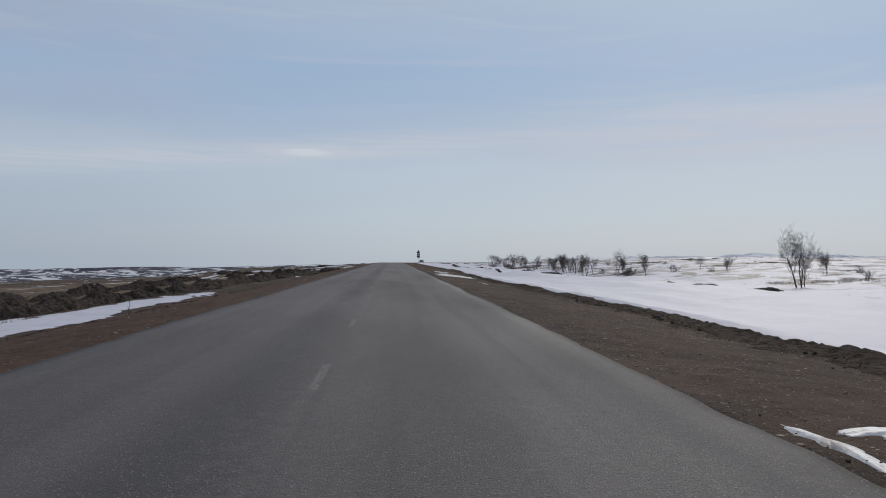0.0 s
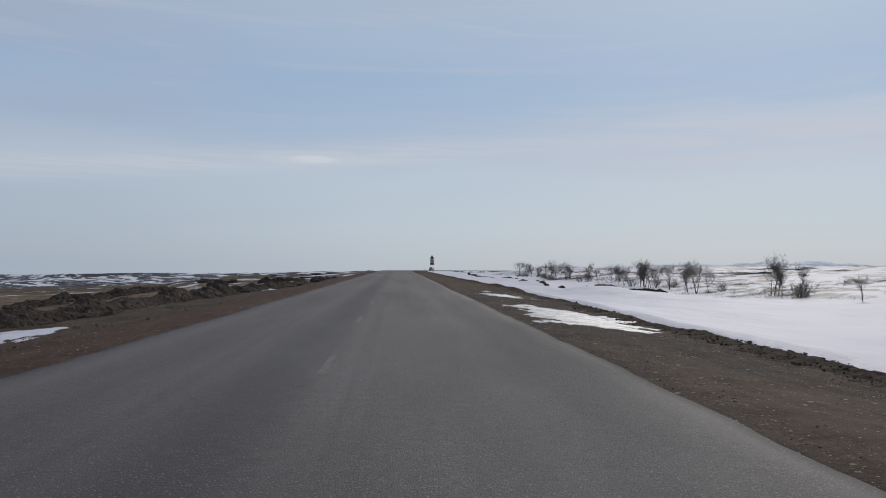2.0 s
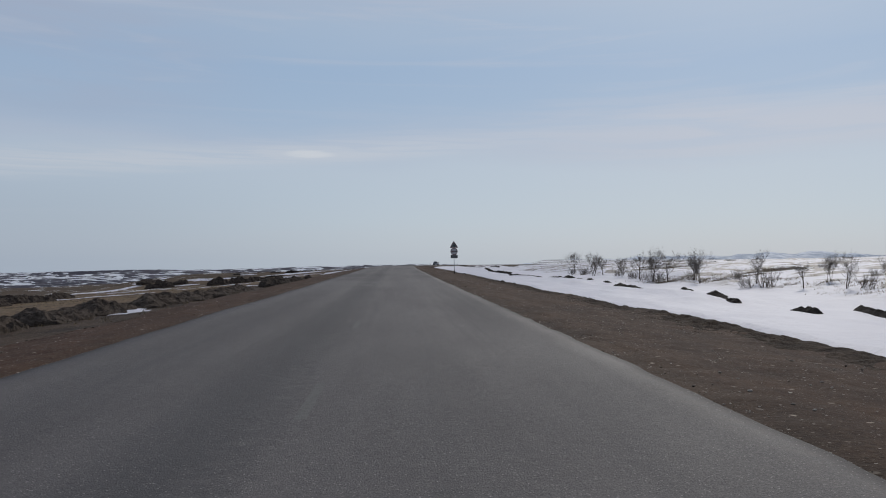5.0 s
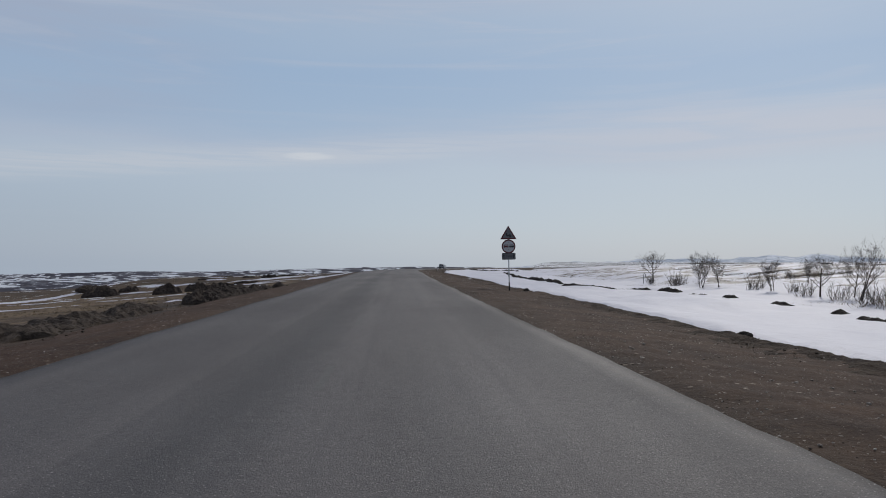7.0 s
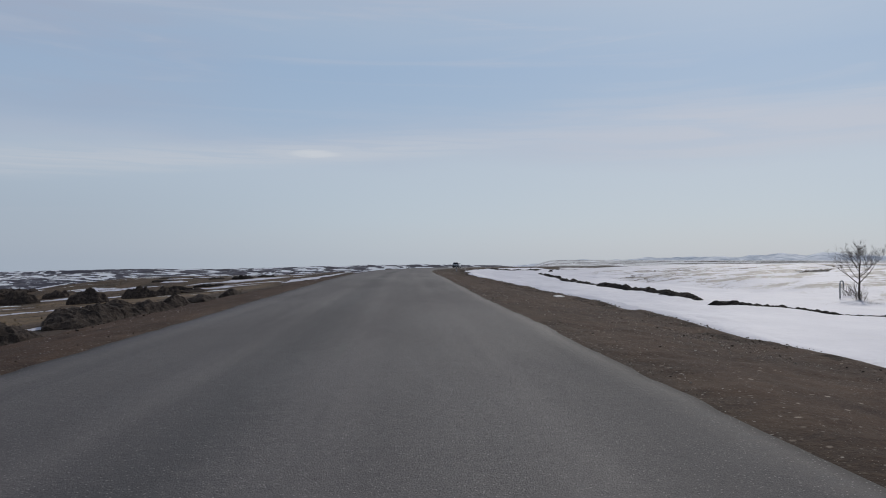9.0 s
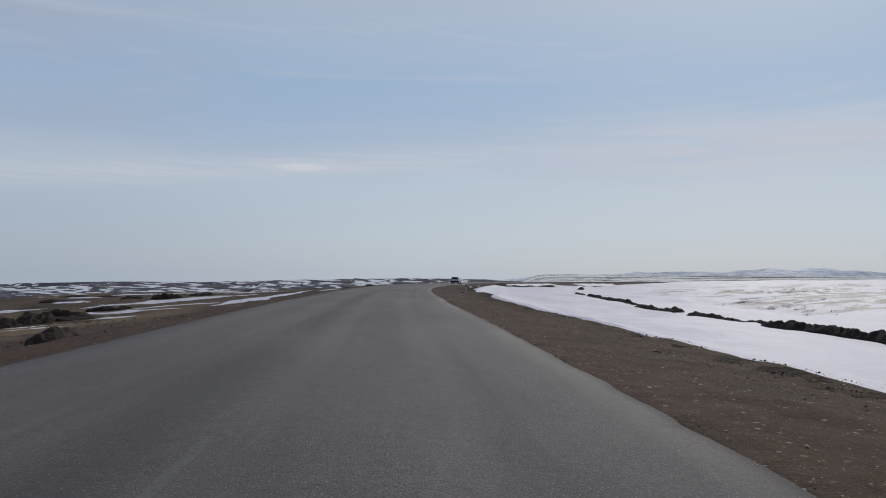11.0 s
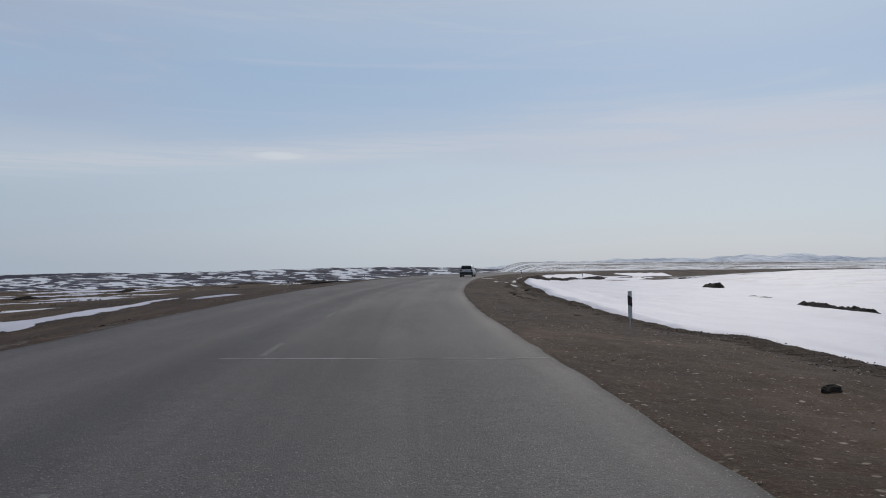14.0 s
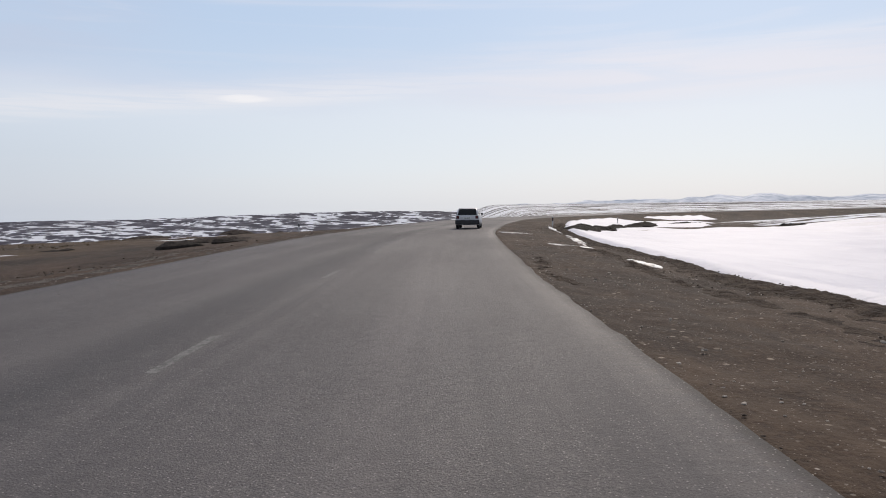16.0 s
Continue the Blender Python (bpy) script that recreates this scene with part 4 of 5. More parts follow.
spoil_ridge(209.5, 221.5, 23.0, 0.4, 55, -0.55)
spoil_ridge(379, 384, 50, 0.7, 57)

# dumped earth left of the road, nearer row
for n, (y, length, tall) in enumerate(((14, 9, 1.0), (23, 8, 1.2), (31, 9, 1.1), (40, 9, 1.3), (49, 8, 1.0), (57, 9, 1.35), (66, 9, 1.2), (75, 9, 1.35), (84, 8, 1.25), (93, 9, 1.1), (102, 8, 1.3), (111, 8, 1.1), (120, 8, 1.3), (127.5, 8, 1.45), (135, 8, 1.2), (143, 8.5, 1.6), (151.5, 6, 1.0), (160, 8, 1.1), (169, 9, 0.95), (178, 9, 0.85), (188, 9, 0.8), (197, 8, 0.9), (202, 5, 0.7))):
    rng = np.random.RandomState(n + 300)
    earth_heap(-27.6 + 1.4 * (rng.rand() - 0.5) + 2.8 * float(step(y, 78, 100)) + 4.6 * float(step(y, 120, 190)), y, length * 1.12, 4.0 + 1.2 * rng.rand(), tall * (0.8 if 85 < y < 165 else 0.68 if y < 85 else 0.85), 90 + rng.uniform(-8, 8), 300 + n, M_HEAP_PALE if 95 < y < 200 else M_HEAP,
               "grey-brown bank of dumped earth beside the embankment", "near row of earth banks")
for n, (x, y, length, width, tall) in enumerate(((-17.8, 212.2, 6.2, 4.0, 0.95), (-19.0, 225.2, 10, 4.4, 1.05), (-19.2, 231.5, 10, 4.0, 0.95), (-19.0, 237.5, 9, 3.6, 0.85), (-18.7, 242.5, 4.0, 3.4, 1.0), (-18.9, 252, 5, 3, 0.6), (-18.6, 262, 5, 3, 0.85))):
    earth_heap(x, y, length, width, tall, 92 + 5 * (n % 3), 331 + n, M_HEAP, "dark rough bank of freshly dumped earth by the embankment", "near row of earth banks")
# farther row
BANKS_EARLY = ((-44, 60, 12, 0.9), (-47, 76, 13, 1.0), (-46, 92, 12, 1.1), (-48, 110, 12, 0.9), (-50, 128, 14, 1.1), (-49, 146, 12, 0.9), (-52, 166, 13, 1.1), (-54, 180, 12, 1.0), (-56, 194, 12, 1.2), (-60, 210, 14, 1.1), (-62, 228, 12, 1.4), (-64, 246, 11, 1.2))
BANKS_LATE = ((-70, 318, 12, 1.3), (-78, 341, 10, 1.3), (-84, 366, 10, 1.4), (-20, 424, 12, 0.8), (-10, 440, 11, 1.4), (-4, 458, 12, 1.2), (4, 470, 10, 1.2), (-2.6, 375.5, 7, 0.6))
for n, (x, y, length, tall) in enumerate(BANKS_EARLY + BANKS_LATE):
    rng = np.random.RandomState(n + 500)
    earth_heap(x, y, length, 4.5 + 2 * rng.rand(), tall * (1 - 0.5 * float(step(y, 300, 340))), 90 + rng.uniform(-25, 25), 500 + n, M_HEAP, "bank of dug earth out on the steppe", "far row of earth banks")


# peaked heaps on the plain before the bend
for n, (x, y, length, tall) in enumerate(((-62.5, 302.5, 8.0, 1.6), (-59.2, 309.5, 4.5, 1.0), (-42.2, 281.5, 5.6, 1.6), (-40.2, 296.8, 6.4, 1.5), (-37.6, 301.5, 4.2, 1.1), (-33.7, 303.5, 5.2, 0.55))):
    earth_heap(x, y, length, 3.6, tall, 8 + 6 * (n % 3), 640 + n, M_HEAP, "peaked heap of dug earth on the steppe", "peaked heaps on the plain")

# low dark spoil between the snow strips left of the bend
for n, (x, y, length, tall) in enumerate(((-38.5, 309, 6.5, 0.85), (-33.6, 312.6, 6, 0.6), (-36, 327.5, 3.4, 0.5), (-30.6, 326.2, 4.6, 0.75), (-26.6, 330.2, 4, 0.45), (-46, 326.5, 5, 0.45), (-32, 357, 3.6, 0.4), (-2, 355.4, 2.6, 0.45), (-28.9, 378.5, 3, 0.4), (-15, 375, 3, 0.25), (-44, 340, 4.5, 0.4), (-52, 347, 5, 0.5), (-0.4, 364, 3, 0.3))):
    earth_heap(x, y, length, 1.5 + 0.3 * (n % 3), tall * 0.8, 4 + 9 * (n % 4), 590 + n, M_HEAP_DARK, "low jagged bank of dark spoil among old snow", "dark spoil banks left of the bend")

for n, (x, y, length, tall) in enumerate(((25.0, 371, 7, 0.45), (29.5, 379.5, 9, 0.5), (34.5, 388, 9, 0.45), (41, 396, 10, 0.4), (49, 402, 11, 0.35))):
    earth_heap(x, y, length, 3.4, tall, 58 - 4 * n, 560 + n, M_HEAP_DARK, "low dark bank of earth beyond the snow field", "earth banks beyond the bend")


# ---- small snow patches ----
def snow_patch(x, y, long, wide, turn, mat, label, seed, thick=0.05, parts_of=(26, 6), worn=0.0):
    n, rings = parts_of
    c, s = math.cos(radians(turn)), math.sin(radians(turn))
    flat = []
    for r in range(rings + 1):
        for k in range(n):
            w = 2 * math.pi * k / n
            out = 0.5 + 1.0 * float(rugged(math.cos(w) * 3, math.sin(w) * 3, 1.3, 4, seed % 60))
            q = r / rings
            a, b = math.cos(w) * long / 2 * q * out, math.sin(w) * wide / 2 * q * out
            px, py = x + a * c - b * s, y + a * s + b * c
            melt = worn * (float(rugged(px * 0.55, py * 1.7, 0.9, 4, seed % 37)) - 0.43 - 0.12 * q)
            flat.append((px, py, thick * (1 - q**2) + 0.012 - (0.1 if r == rings else 0) + melt))
    g = terrain([p[0] for p in flat], [p[1] for p in flat])
    vs = [(px - x, py - y, g[i] + t - g[0]) for i, (px, py, t) in enumerate(flat)]
    fs = [(r * n + k, (r + 1) * n + k, (r + 1) * n + (k + 1) % n, r * n + (k + 1) % n) for r in range(1, rings) for k in range(n)]
    fs += [tuple(n + k for k in range(n))]
    ob = new("snow_patch", mesh_of("snow_patch", vs, fs, mat, True))
    ob.matrix_basis = pose(x, y, float(g[0]))
    return tagged(ob, label, "snow patch", "leftover snow patches")


SHOULDER = "thin dirty icy snow patch on the gravel shoulder"
for n, (x, y, a, b, turn) in enumerate(((4.07, 5.4, 1.6, 0.24, 91), (4.75, 5.6, 0.8, 0.4, 165), (6.1, 43, 2.6, 0.16, 94), (5.6, 80.6, 0.7, 0.16, 20),
                                        (15.05, 344.0, 4.8, 0.9, 112), (16.2, 357.1, 2.2, 0.6, 127), (14.7, 335.0, 3.0, 0.5, 94), (22.0, 368, 22, 0.5, 76), (18.2, 352, 11, 0.5, 78), (8.1, 211, 2.4, 0.5, 90), (4.9, 121, 0.7, 0.4, 90))):
    snow_patch(x, y, a, b, turn, M_DIRTY, SHOULDER, 40 + n, 0.05, (72, 22), 0.07)


def shoulder_snow(x0, x1, y0, y1, seed, label):
    """A thin melting sheet of snow through which the stones of the shoulder show."""
    xs, ys = np.arange(x0, x1, 0.07), np.arange(y0, y1, 0.07)
    x, y = [v.ravel() for v in np.meshgrid(xs, ys)]
    a, b = 2 * (x - x0) / (x1 - x0) - 1, 2 * (y - y0) / (y1 - y0) - 1
    skew = b - 0.12 * a
    shape = 1 - np.maximum(np.abs(a), np.abs(skew)) ** 2.2
    mask = shape - 0.35 + 1.7 * (rugged(x, y, 1.5, 3, seed) - 0.5) + 0.9 * (rugged(x * 0.6, y, 0.42, 3, seed + 3) - 0.5)
    thick = np.clip(0.13 * mask, -0.05, 0.055) * (1 - 0.62 * step(a, -0.5, 0.5)) + 0.04 * (rugged(x * 0.5, y, 0.3, 3, seed + 7) - 0.5)
    z = terrain(x, y) + 0.02 + thick
    ob = sheet("snow_patch", xs, ys, z, M_DIRTY, mask > -0.12)
    return tagged(ob, label, "snow patch", "leftover snow patches")


shoulder_snow(4.2, 8.8, 56.6, 67.2, 141, "thin melting sheet of snow over the gravel shoulder")
shoulder_snow(4.7, 7.9, 74.9, 79.4, 151, "small streaky patch of melting snow on the shoulder")


def snow_strip(x, y, long, wide, turn, seed, thick=0.16):
    """Old snow lying along a hollow: melted through in places, with a frayed edge."""
    d = 0.11 if long < 25 else 0.2
    la, lb = np.arange(-0.6 * long, 0.6 * long, d * 1.6), np.arange(-0.9 * wide, 0.9 * wide + d, d)
    a, b = [v.ravel() for v in np.meshgrid(la, lb)]
    c, s = math.cos(radians(turn)), math.sin(radians(turn))
    px, py = x + a * c - b * s, y + a * s + b * c
    off = b - wide * 0.7 * (field(a, np.full(len(a), 3.7 * seed), long / 3, 5) - 0.5)
    taper = np.clip(1.12 - (np.abs(a) / (0.5 * long)) ** 2, -0.5, 1) * (0.35 + 1.1 * rugged(a, np.full(len(a), 1.9 * seed), max(2.0, long / 5), 3, seed % 40))
    mask = taper - np.abs(off) / (0.5 * wide) + 1.5 * (rugged(a * 0.45, b, max(0.5, 0.35 * wide), 4, seed % 50) - 0.5)
    z0 = ground_at(x, y)
    z = terrain(px, py) - z0 + 0.03 + thick * np.clip(mask * 0.5, -0.3, 0.5) + 0.03 * (rugged(px, py, 0.5, 3, seed % 33) - 0.5)
    ob = sheet("snow_patch", la, lb, z, M_SNOW, mask > -0.22)
    ob.matrix_basis = pose(x, y, z0, 0, 0, turn)
    return tagged(ob, "strip of old snow remaining in a hollow of the ground", "snow patch", "leftover snow patches")


STRIPS_EARLY = ((-22.2, 34, 66, 5.4, 90), (-21.8, 67.5, 37, 4.2, 90.5), (-20.6, 160, 7, 2.0, 95), (-27, 164, 6, 1.6, 60), (-22.0, 220.5, 6, 1.6, 70), (-57.5, 305.2, 8, 1.5, 20), (-55, 317.3, 7, 2.6, 4), (-33, 309.6, 14, 1.6, -2), (-48, 303.7, 4, 1.3, 20), (-38, 258, 14, 1.2, 12), (-52, 240, 18, 1.6, 10), (-58, 276, 18, 1.6, 8))
STRIPS_LATE = ((-15.2, 319.0, 18.5, 3.0, 58.5), (-7.4, 327.2, 4, 0.5, -8), (-27.5, 322.6, 15, 4.2, 28), (-25, 313.3, 12, 0.6, 11), (-34.1, 318.8, 9, 1.6, 19), (-43.7, 325, 5, 2.6, -8), (-22.1, 344.4, 7, 3.6, 20), (-32.4, 371, 5, 4, 0), (-38.8, 391, 15, 11, -20), (-25.3, 377.3, 6, 3, -10), (-50.3, 375, 8, 7, -10), (-40, 367, 8, 9, 15), (-34.4, 364, 5, 3, 40), (-45, 335, 5, 4, -15),
               (-11, 410, 9, 1.4, 60), (-76, 300, 26, 4.0, 75), (-70, 330, 24, 3.2, 75), (-84, 360, 30, 5.0, 75), (-90, 420, 40, 7, 60), (-60, 350, 14, 3, 10), (-50, 316, 12, 1.4, 12), (-20, 337, 8, 0.7, 30))
for n, (x, y, a, b, turn) in enumerate(STRIPS_EARLY + STRIPS_LATE):
    snow_strip(x, y, a, b, turn, 80 + n)


# ---- bare trees and bushes ----
def grow(rng, tall, spread_out, stems, twigginess):
    """Trunks and, one by one, the branches that leave them with all their twigs."""
    trunks, branches = [], []

    def limb(p, d, length, radius, depth, into):
        pts, radii, q, dd = [tuple(p)], [radius], Vector(p), Vector(d)
        pieces = 4 if depth < 2 else 3
        for k in range(pieces):
            dd = (dd + Vector((rng.uniform(-1, 1), rng.uniform(-1, 1), rng.uniform(-0.3, 0.75))) * (0.13 + 0.05 * depth)).normalized()
            q = q + dd * (length / pieces)
            pts.append(tuple(q))
            radii.append(max(0.0042, radius * (1 - 0.62 * (k + 1) / pieces)))
        into.tube(pts, radii, 6 if depth < 1 else (4 if depth < 2 else 3), False)
        if depth >= 4 or length < 0.16:
            return
        kids = rng.randint(8, 10) if depth < 1 else rng.randint(3, 5 + twigginess)
        for _ in range(kids):
            w = rng.uniform(0.25 if depth else 0.38, 1.0)
            i = min(int(w * pieces), pieces - 1)
            base = Vector(pts[i]).lerp(Vector(pts[i + 1]), w * pieces - i)
            turn = rng.uniform(0, 2 * math.pi)
            side = Vector((math.cos(turn), math.sin(turn), rng.uniform(0.0, 0.7)))
            out = (dd * rng.uniform(0.6, 1.1) + side * spread_out * (1.0 if depth == 0 else 0.82) + Vector((0, 0, 0.1))).normalized()
            if depth == 0:
                branches.append(Build())
            limb(base, out, length * rng.uniform(0.42, 0.68), radii[i] * rng.uniform(0.38, 0.55), depth + 1, branches[-1] if depth == 0 else into)

    for n in range(stems):
        turn = rng.uniform(0, 6.28)
        lean = rng.uniform(0.06, 0.26) if stems > 1 else rng.uniform(0, 0.1)
        foot = (rng.uniform(-0.12, 0.12) * stems, rng.uniform(-0.12, 0.12) * stems, -0.25)
        trunks.append(Build())
        limb(foot, Vector((math.cos(turn) * lean, math.sin(turn) * lean, 1)).normalized(), tall * rng.uniform(0.62, 0.74), 0.025 * tall ** 0.9 * rng.uniform(0.8, 1.1) / stems**0.35, 0, trunks[-1])
    return trunks, branches


def bush_mesh(rng):
    b = Build()
    for _ in range(34):
        turn, lean = rng.uniform(0, 6.28), rng.uniform(0.1, 0.75)
        p = Vector((rng.uniform(-0.35, 0.35), rng.uniform(-0.35, 0.35), -0.1))
        d = Vector((math.cos(turn) * lean, math.sin(turn) * lean, 1)).normalized()
        h = rng.uniform(0.5, 1.25)
        mid = p + d * h * 0.55 + Vector((rng.uniform(-0.06, 0.06), rng.uniform(-0.06, 0.06), 0))
        tip = mid + (d + Vector((rng.uniform(-0.4, 0.4), rng.uniform(-0.4, 0.4), 0.1))).normalized() * h * 0.45
        b.tube([p, mid, tip], [0.011, 0.008, 0.005], 3, False)
        for _ in range(3):
            s = mid.lerp(tip, rng.uniform(-0.6, 0.9))
            e = s + (d + Vector((rng.uniform(-0.9, 0.9), rng.uniform(-0.9, 0.9), rng.uniform(0, 0.5)))).normalized() * rng.uniform(0.15, 0.4)
            b.tube([s, e], [0.006, 0.004], 3, False)
    return b.mesh("bare_bush", M_TWIG)


KINDS = []
for n, (spread_out, stems, twiggy) in enumerate(((1.0, 2, 0), (1.1, 1, 1), (0.7, 3, 0), (0.62, 4, 0), (1.05, 1, 1), (0.95, 2, 0))):
    rng = random.Random(40 + n)
    a, b = grow(rng, 4.0, spread_out, stems, twiggy)
    KINDS.append(([k.mesh("trunk", M_BARK, True) for k in a], [k.mesh("branch", M_TWIG) for k in b]))
BUSHES = [bush_mesh(random.Random(60 + n)) for n in range(3)]


def bare_tree(x, y, tall, kind, turn, label="leafless grey roadside tree standing in the snow"):
    z = ground_at(x, y) + 0.1
    tall = tall * 0.8
    ob = root("bare_tree", pose(x, y, z, 0, 0, turn) @ Matrix.Scale(tall / 4.0, 4), label, "tree", "leafless trees along the field")
    for name, meshes in zip(("trunk", "branch"), KINDS[kind]):
        for me in meshes:
            part(name, me, ob)
    return ob


def bare_bush(x, y, tall, kind, turn):
    ob = new("bare_bush", BUSHES[kind])
    ob.matrix_basis = pose(x, y, ground_at(x, y) + 0.14, 0, 0, turn) @ Matrix.Diagonal((tall * 0.9, tall * 0.9, tall * 0.8, 1))
    return tagged(ob, "tangle of leafless brown shrub stems in the snow", "bush", "leafless shrubs along the field")


TREES_NEAR = ((53.0, 4.5, 0, 31.0), (54.2, 3.6, 5, 32.0), (86.5, 2.3, 1, 31), (98, 3.5, 0, 31), (99.2, 2.6, 3, 32.2), (111.7, 3.1, 4, 31.5), (113.5, 3.5, 2, 31))
TREES_MIDDLE = ((116, 3.2, 3, 31), (121.7, 4.0, 1, 31.2), (126.4, 2.9, 2, 31.5), (127.4, 3.4, 5, 31), (128.9, 3.5, 2, 31), (130.4, 3.3, 3, 31.2), (132, 3.0, 4, 31.4), (136.8, 2.7, 2, 30.8), (141.3, 3.0, 1, 31.4), (146, 2.3, 5, 33), (151, 2.6, 0, 33), (154.8, 2.7, 1, 32), (164.3, 3.0, 5, 33))
TREES_FAR = ((171.3, 3.5, 0, 31), (177.6, 2.9, 3, 33), (180.2, 4.3, 4, 30.8), (184.8, 3.9, 0, 30.6), (186.6, 3.6, 4, 31.6), (189.2, 4.3, 1, 30.6), (195.8, 2.9, 2, 30.8), (206, 3.3, 5, 31), (208, 3.8, 2, 30), (211.8, 3.0, 4, 31.4), (224.3, 5.1, 1, 31.0))
TREES_OUTLYING = ((38, 2.0, 4, 42), (46, 2.4, 0, 46), (66, 2.2, 3, 41), (72, 1.9, 5, 44), (80, 2.0, 3, 38), (92, 2.3, 1, 40), (104, 2.2, 5, 37), (118, 2.4, 3, 42), (140, 2.2, 1, 40), (158, 2.4, 3, 36), (200, 2.2, 5, 36))
TREES = TREES_NEAR + TREES_MIDDLE + TREES_FAR + TREES_OUTLYING
for n, (y, tall, kind, x) in enumerate(TREES):
    bare_tree(x, y, tall, kind, (n * 67) % 360)
BUSHES_BY_TREES = ((31.5, 94.4, 1.7), (32, 95.6, 1.4), (31, 134, 1.5), (32, 160.6, 1.9), (31, 162, 1.5), (30.6, 181.6, 1.5), (30.3, 183.2, 1.6), (30.4, 186.4, 1.5), (30.4, 190.6, 1.5), (31, 193, 1.2), (31.4, 200, 1.9), (31, 216.4, 1.9), (30.3, 215, 1.3), (31.4, 225.6, 1.2), (30.5, 223.2, 1.0), (33, 112, 1.2), (33, 125, 1.4), (32.5, 129.4, 1.3), (33, 178.5, 1.4))
BUSHES_IN_FIELD = ((34, 150, 1.3), (35, 172, 1.2), (36, 90, 1.1), (38, 84, 0.9), (36, 61, 0.8), (39, 57, 0.9), (43, 64, 1.0), (45, 76, 0.9), (50, 88, 1.0), (41, 104, 1.0), (46, 120, 1.0), (40, 132, 1.0), (44, 146, 0.9), (40, 158, 1.0), (46, 176, 0.8), (38, 206, 0.9), (42, 214, 0.8))
for n, (x, y, tall) in enumerate(BUSHES_BY_TREES + BUSHES_IN_FIELD):
    bare_bush(x, y, tall, n % 3, (n * 83) % 360)


# ---- dry grass on the snow, gravel, clods ----
def tufts(name, count, place, tall, stems, label):
    rng = random.Random(hash(len(name)) % 1000 + count)
    pts = [place(rng) for _ in range(count)]
    zs = terrain([p[0] for p in pts], [p[1] for p in pts])
    vs, fs = [], []
    for (x, y), z in zip(pts, zs):
        size = rng.uniform(*tall) * (1 - 0.55 * float(step(y, 190, 235)))
        for _ in range(rng.randint(*stems)):
            a, b = rng.gauss(0, size * 2.0), rng.gauss(0, size * 1.3)
            lx, ly, h, w = rng.gauss(0, 0.75) * size, rng.gauss(0, 0.6) * size, size * rng.uniform(0.5, 1.1), rng.uniform(0.01, 0.028)
            n = len(vs)
            t = rng.uniform(0, 3.14)
            wx, wy = math.cos(t) * w, math.sin(t) * w
            vs += [(x + a - wx, y + b - wy, z), (x + a + wx, y + b + wy, z), (x + a + lx, y + b + ly, z + 0.14 + h * 0.7)]
            fs.append((n, n + 1, n + 2))
    tagged(new(name, mesh_of(name, vs, fs, M_STRAW)), label, "grass", kind="stuff")


_clump = random.Random(77)
CLUMPS = [(30.5 + _clump.expovariate(1 / 26.0), _clump.uniform(15, 300), _clump.uniform(0.6, 2.4)) for _ in range(620)]


def field_place(rng):
    x, y, r = rng.choice(CLUMPS)
    return x + rng.gauss(0, r), y + rng.gauss(0, r * 0.6)


def left_place(rng):
    while True:
        x, y = rng.uniform(-75, -17), rng.uniform(20, 430)
        if field(x, y, 9, 43) > 0.5:
            return x, y


tufts("dry_grass", 9000, field_place, (0.1, 0.24), (10, 18), "dry brown grass tufts standing through the snow")
tufts("steppe_grass", 2600, left_place, (0.06, 0.15), (8, 14), "short straw-coloured grass between the earth banks")


def rocks(name, count, place, size, mat, label, category, lift=0.08, square=0.7, high=0.42, base=0.035):
    rng = random.Random(count)
    pts = [place(rng) for _ in range(count)]
    zs = terrain([p[0] for p in pts], [p[1] for p in pts]) + base
    g = 0.618
    form = [(-g, 1, 0), (g, 1, 0), (-g, -1, 0), (g, -1, 0), (0, -g, 1), (0, g, 1), (0, -g, -1), (0, g, -1), (1, 0, -g), (1, 0, g), (-1, 0, -g), (-1, 0, g)]
    face = [(0, 11, 5), (0, 5, 1), (0, 1, 7), (0, 7, 10), (0, 10, 11), (1, 5, 9), (5, 11, 4), (11, 10, 2), (10, 7, 6), (7, 1, 8), (3, 9, 4), (3, 4, 2), (3, 2, 6), (3, 6, 8), (3, 8, 9), (4, 9, 5), (2, 4, 11), (6, 2, 10), (8, 6, 7), (9, 8, 1)]
    vs, fs = [], []
    for (x, y), z in zip(pts, zs):
        s = rng.uniform(*size) * (rng.random() ** 4 * 1.1 + 0.55)
        t = rng.uniform(0, 6.28)
        c, d = math.cos(t), math.sin(t)
        n = len(vs)
        for a, b, e in form:
            a, b, e = (a + rng.uniform(-0.3, 0.3)) * s, (b + rng.uniform(-0.3, 0.3)) * s * square, (e + rng.uniform(-0.25, 0.25)) * s * high
            vs.append((x + a * c - b * d, y + a * d + b * c, z + e + s * lift))
        fs += [tuple(n + i for i in f) for f in face]
    tagged(new(name, mesh_of(name, vs, fs, mat)), label, category, kind="stuff")


def on_side(lo, hi, y0, y1):
    def place(rng):
        while True:
            y = rng.uniform(y0, y1)
            o = rng.uniform(lo, hi)
            p, t, n = road_point(y, o + (float(verge_shift(y)) if o > 7 else 0))
            if float(field(p[0], p[1], 2.5, 51)) > 0.35:
                return p[0], p[1]
    return place


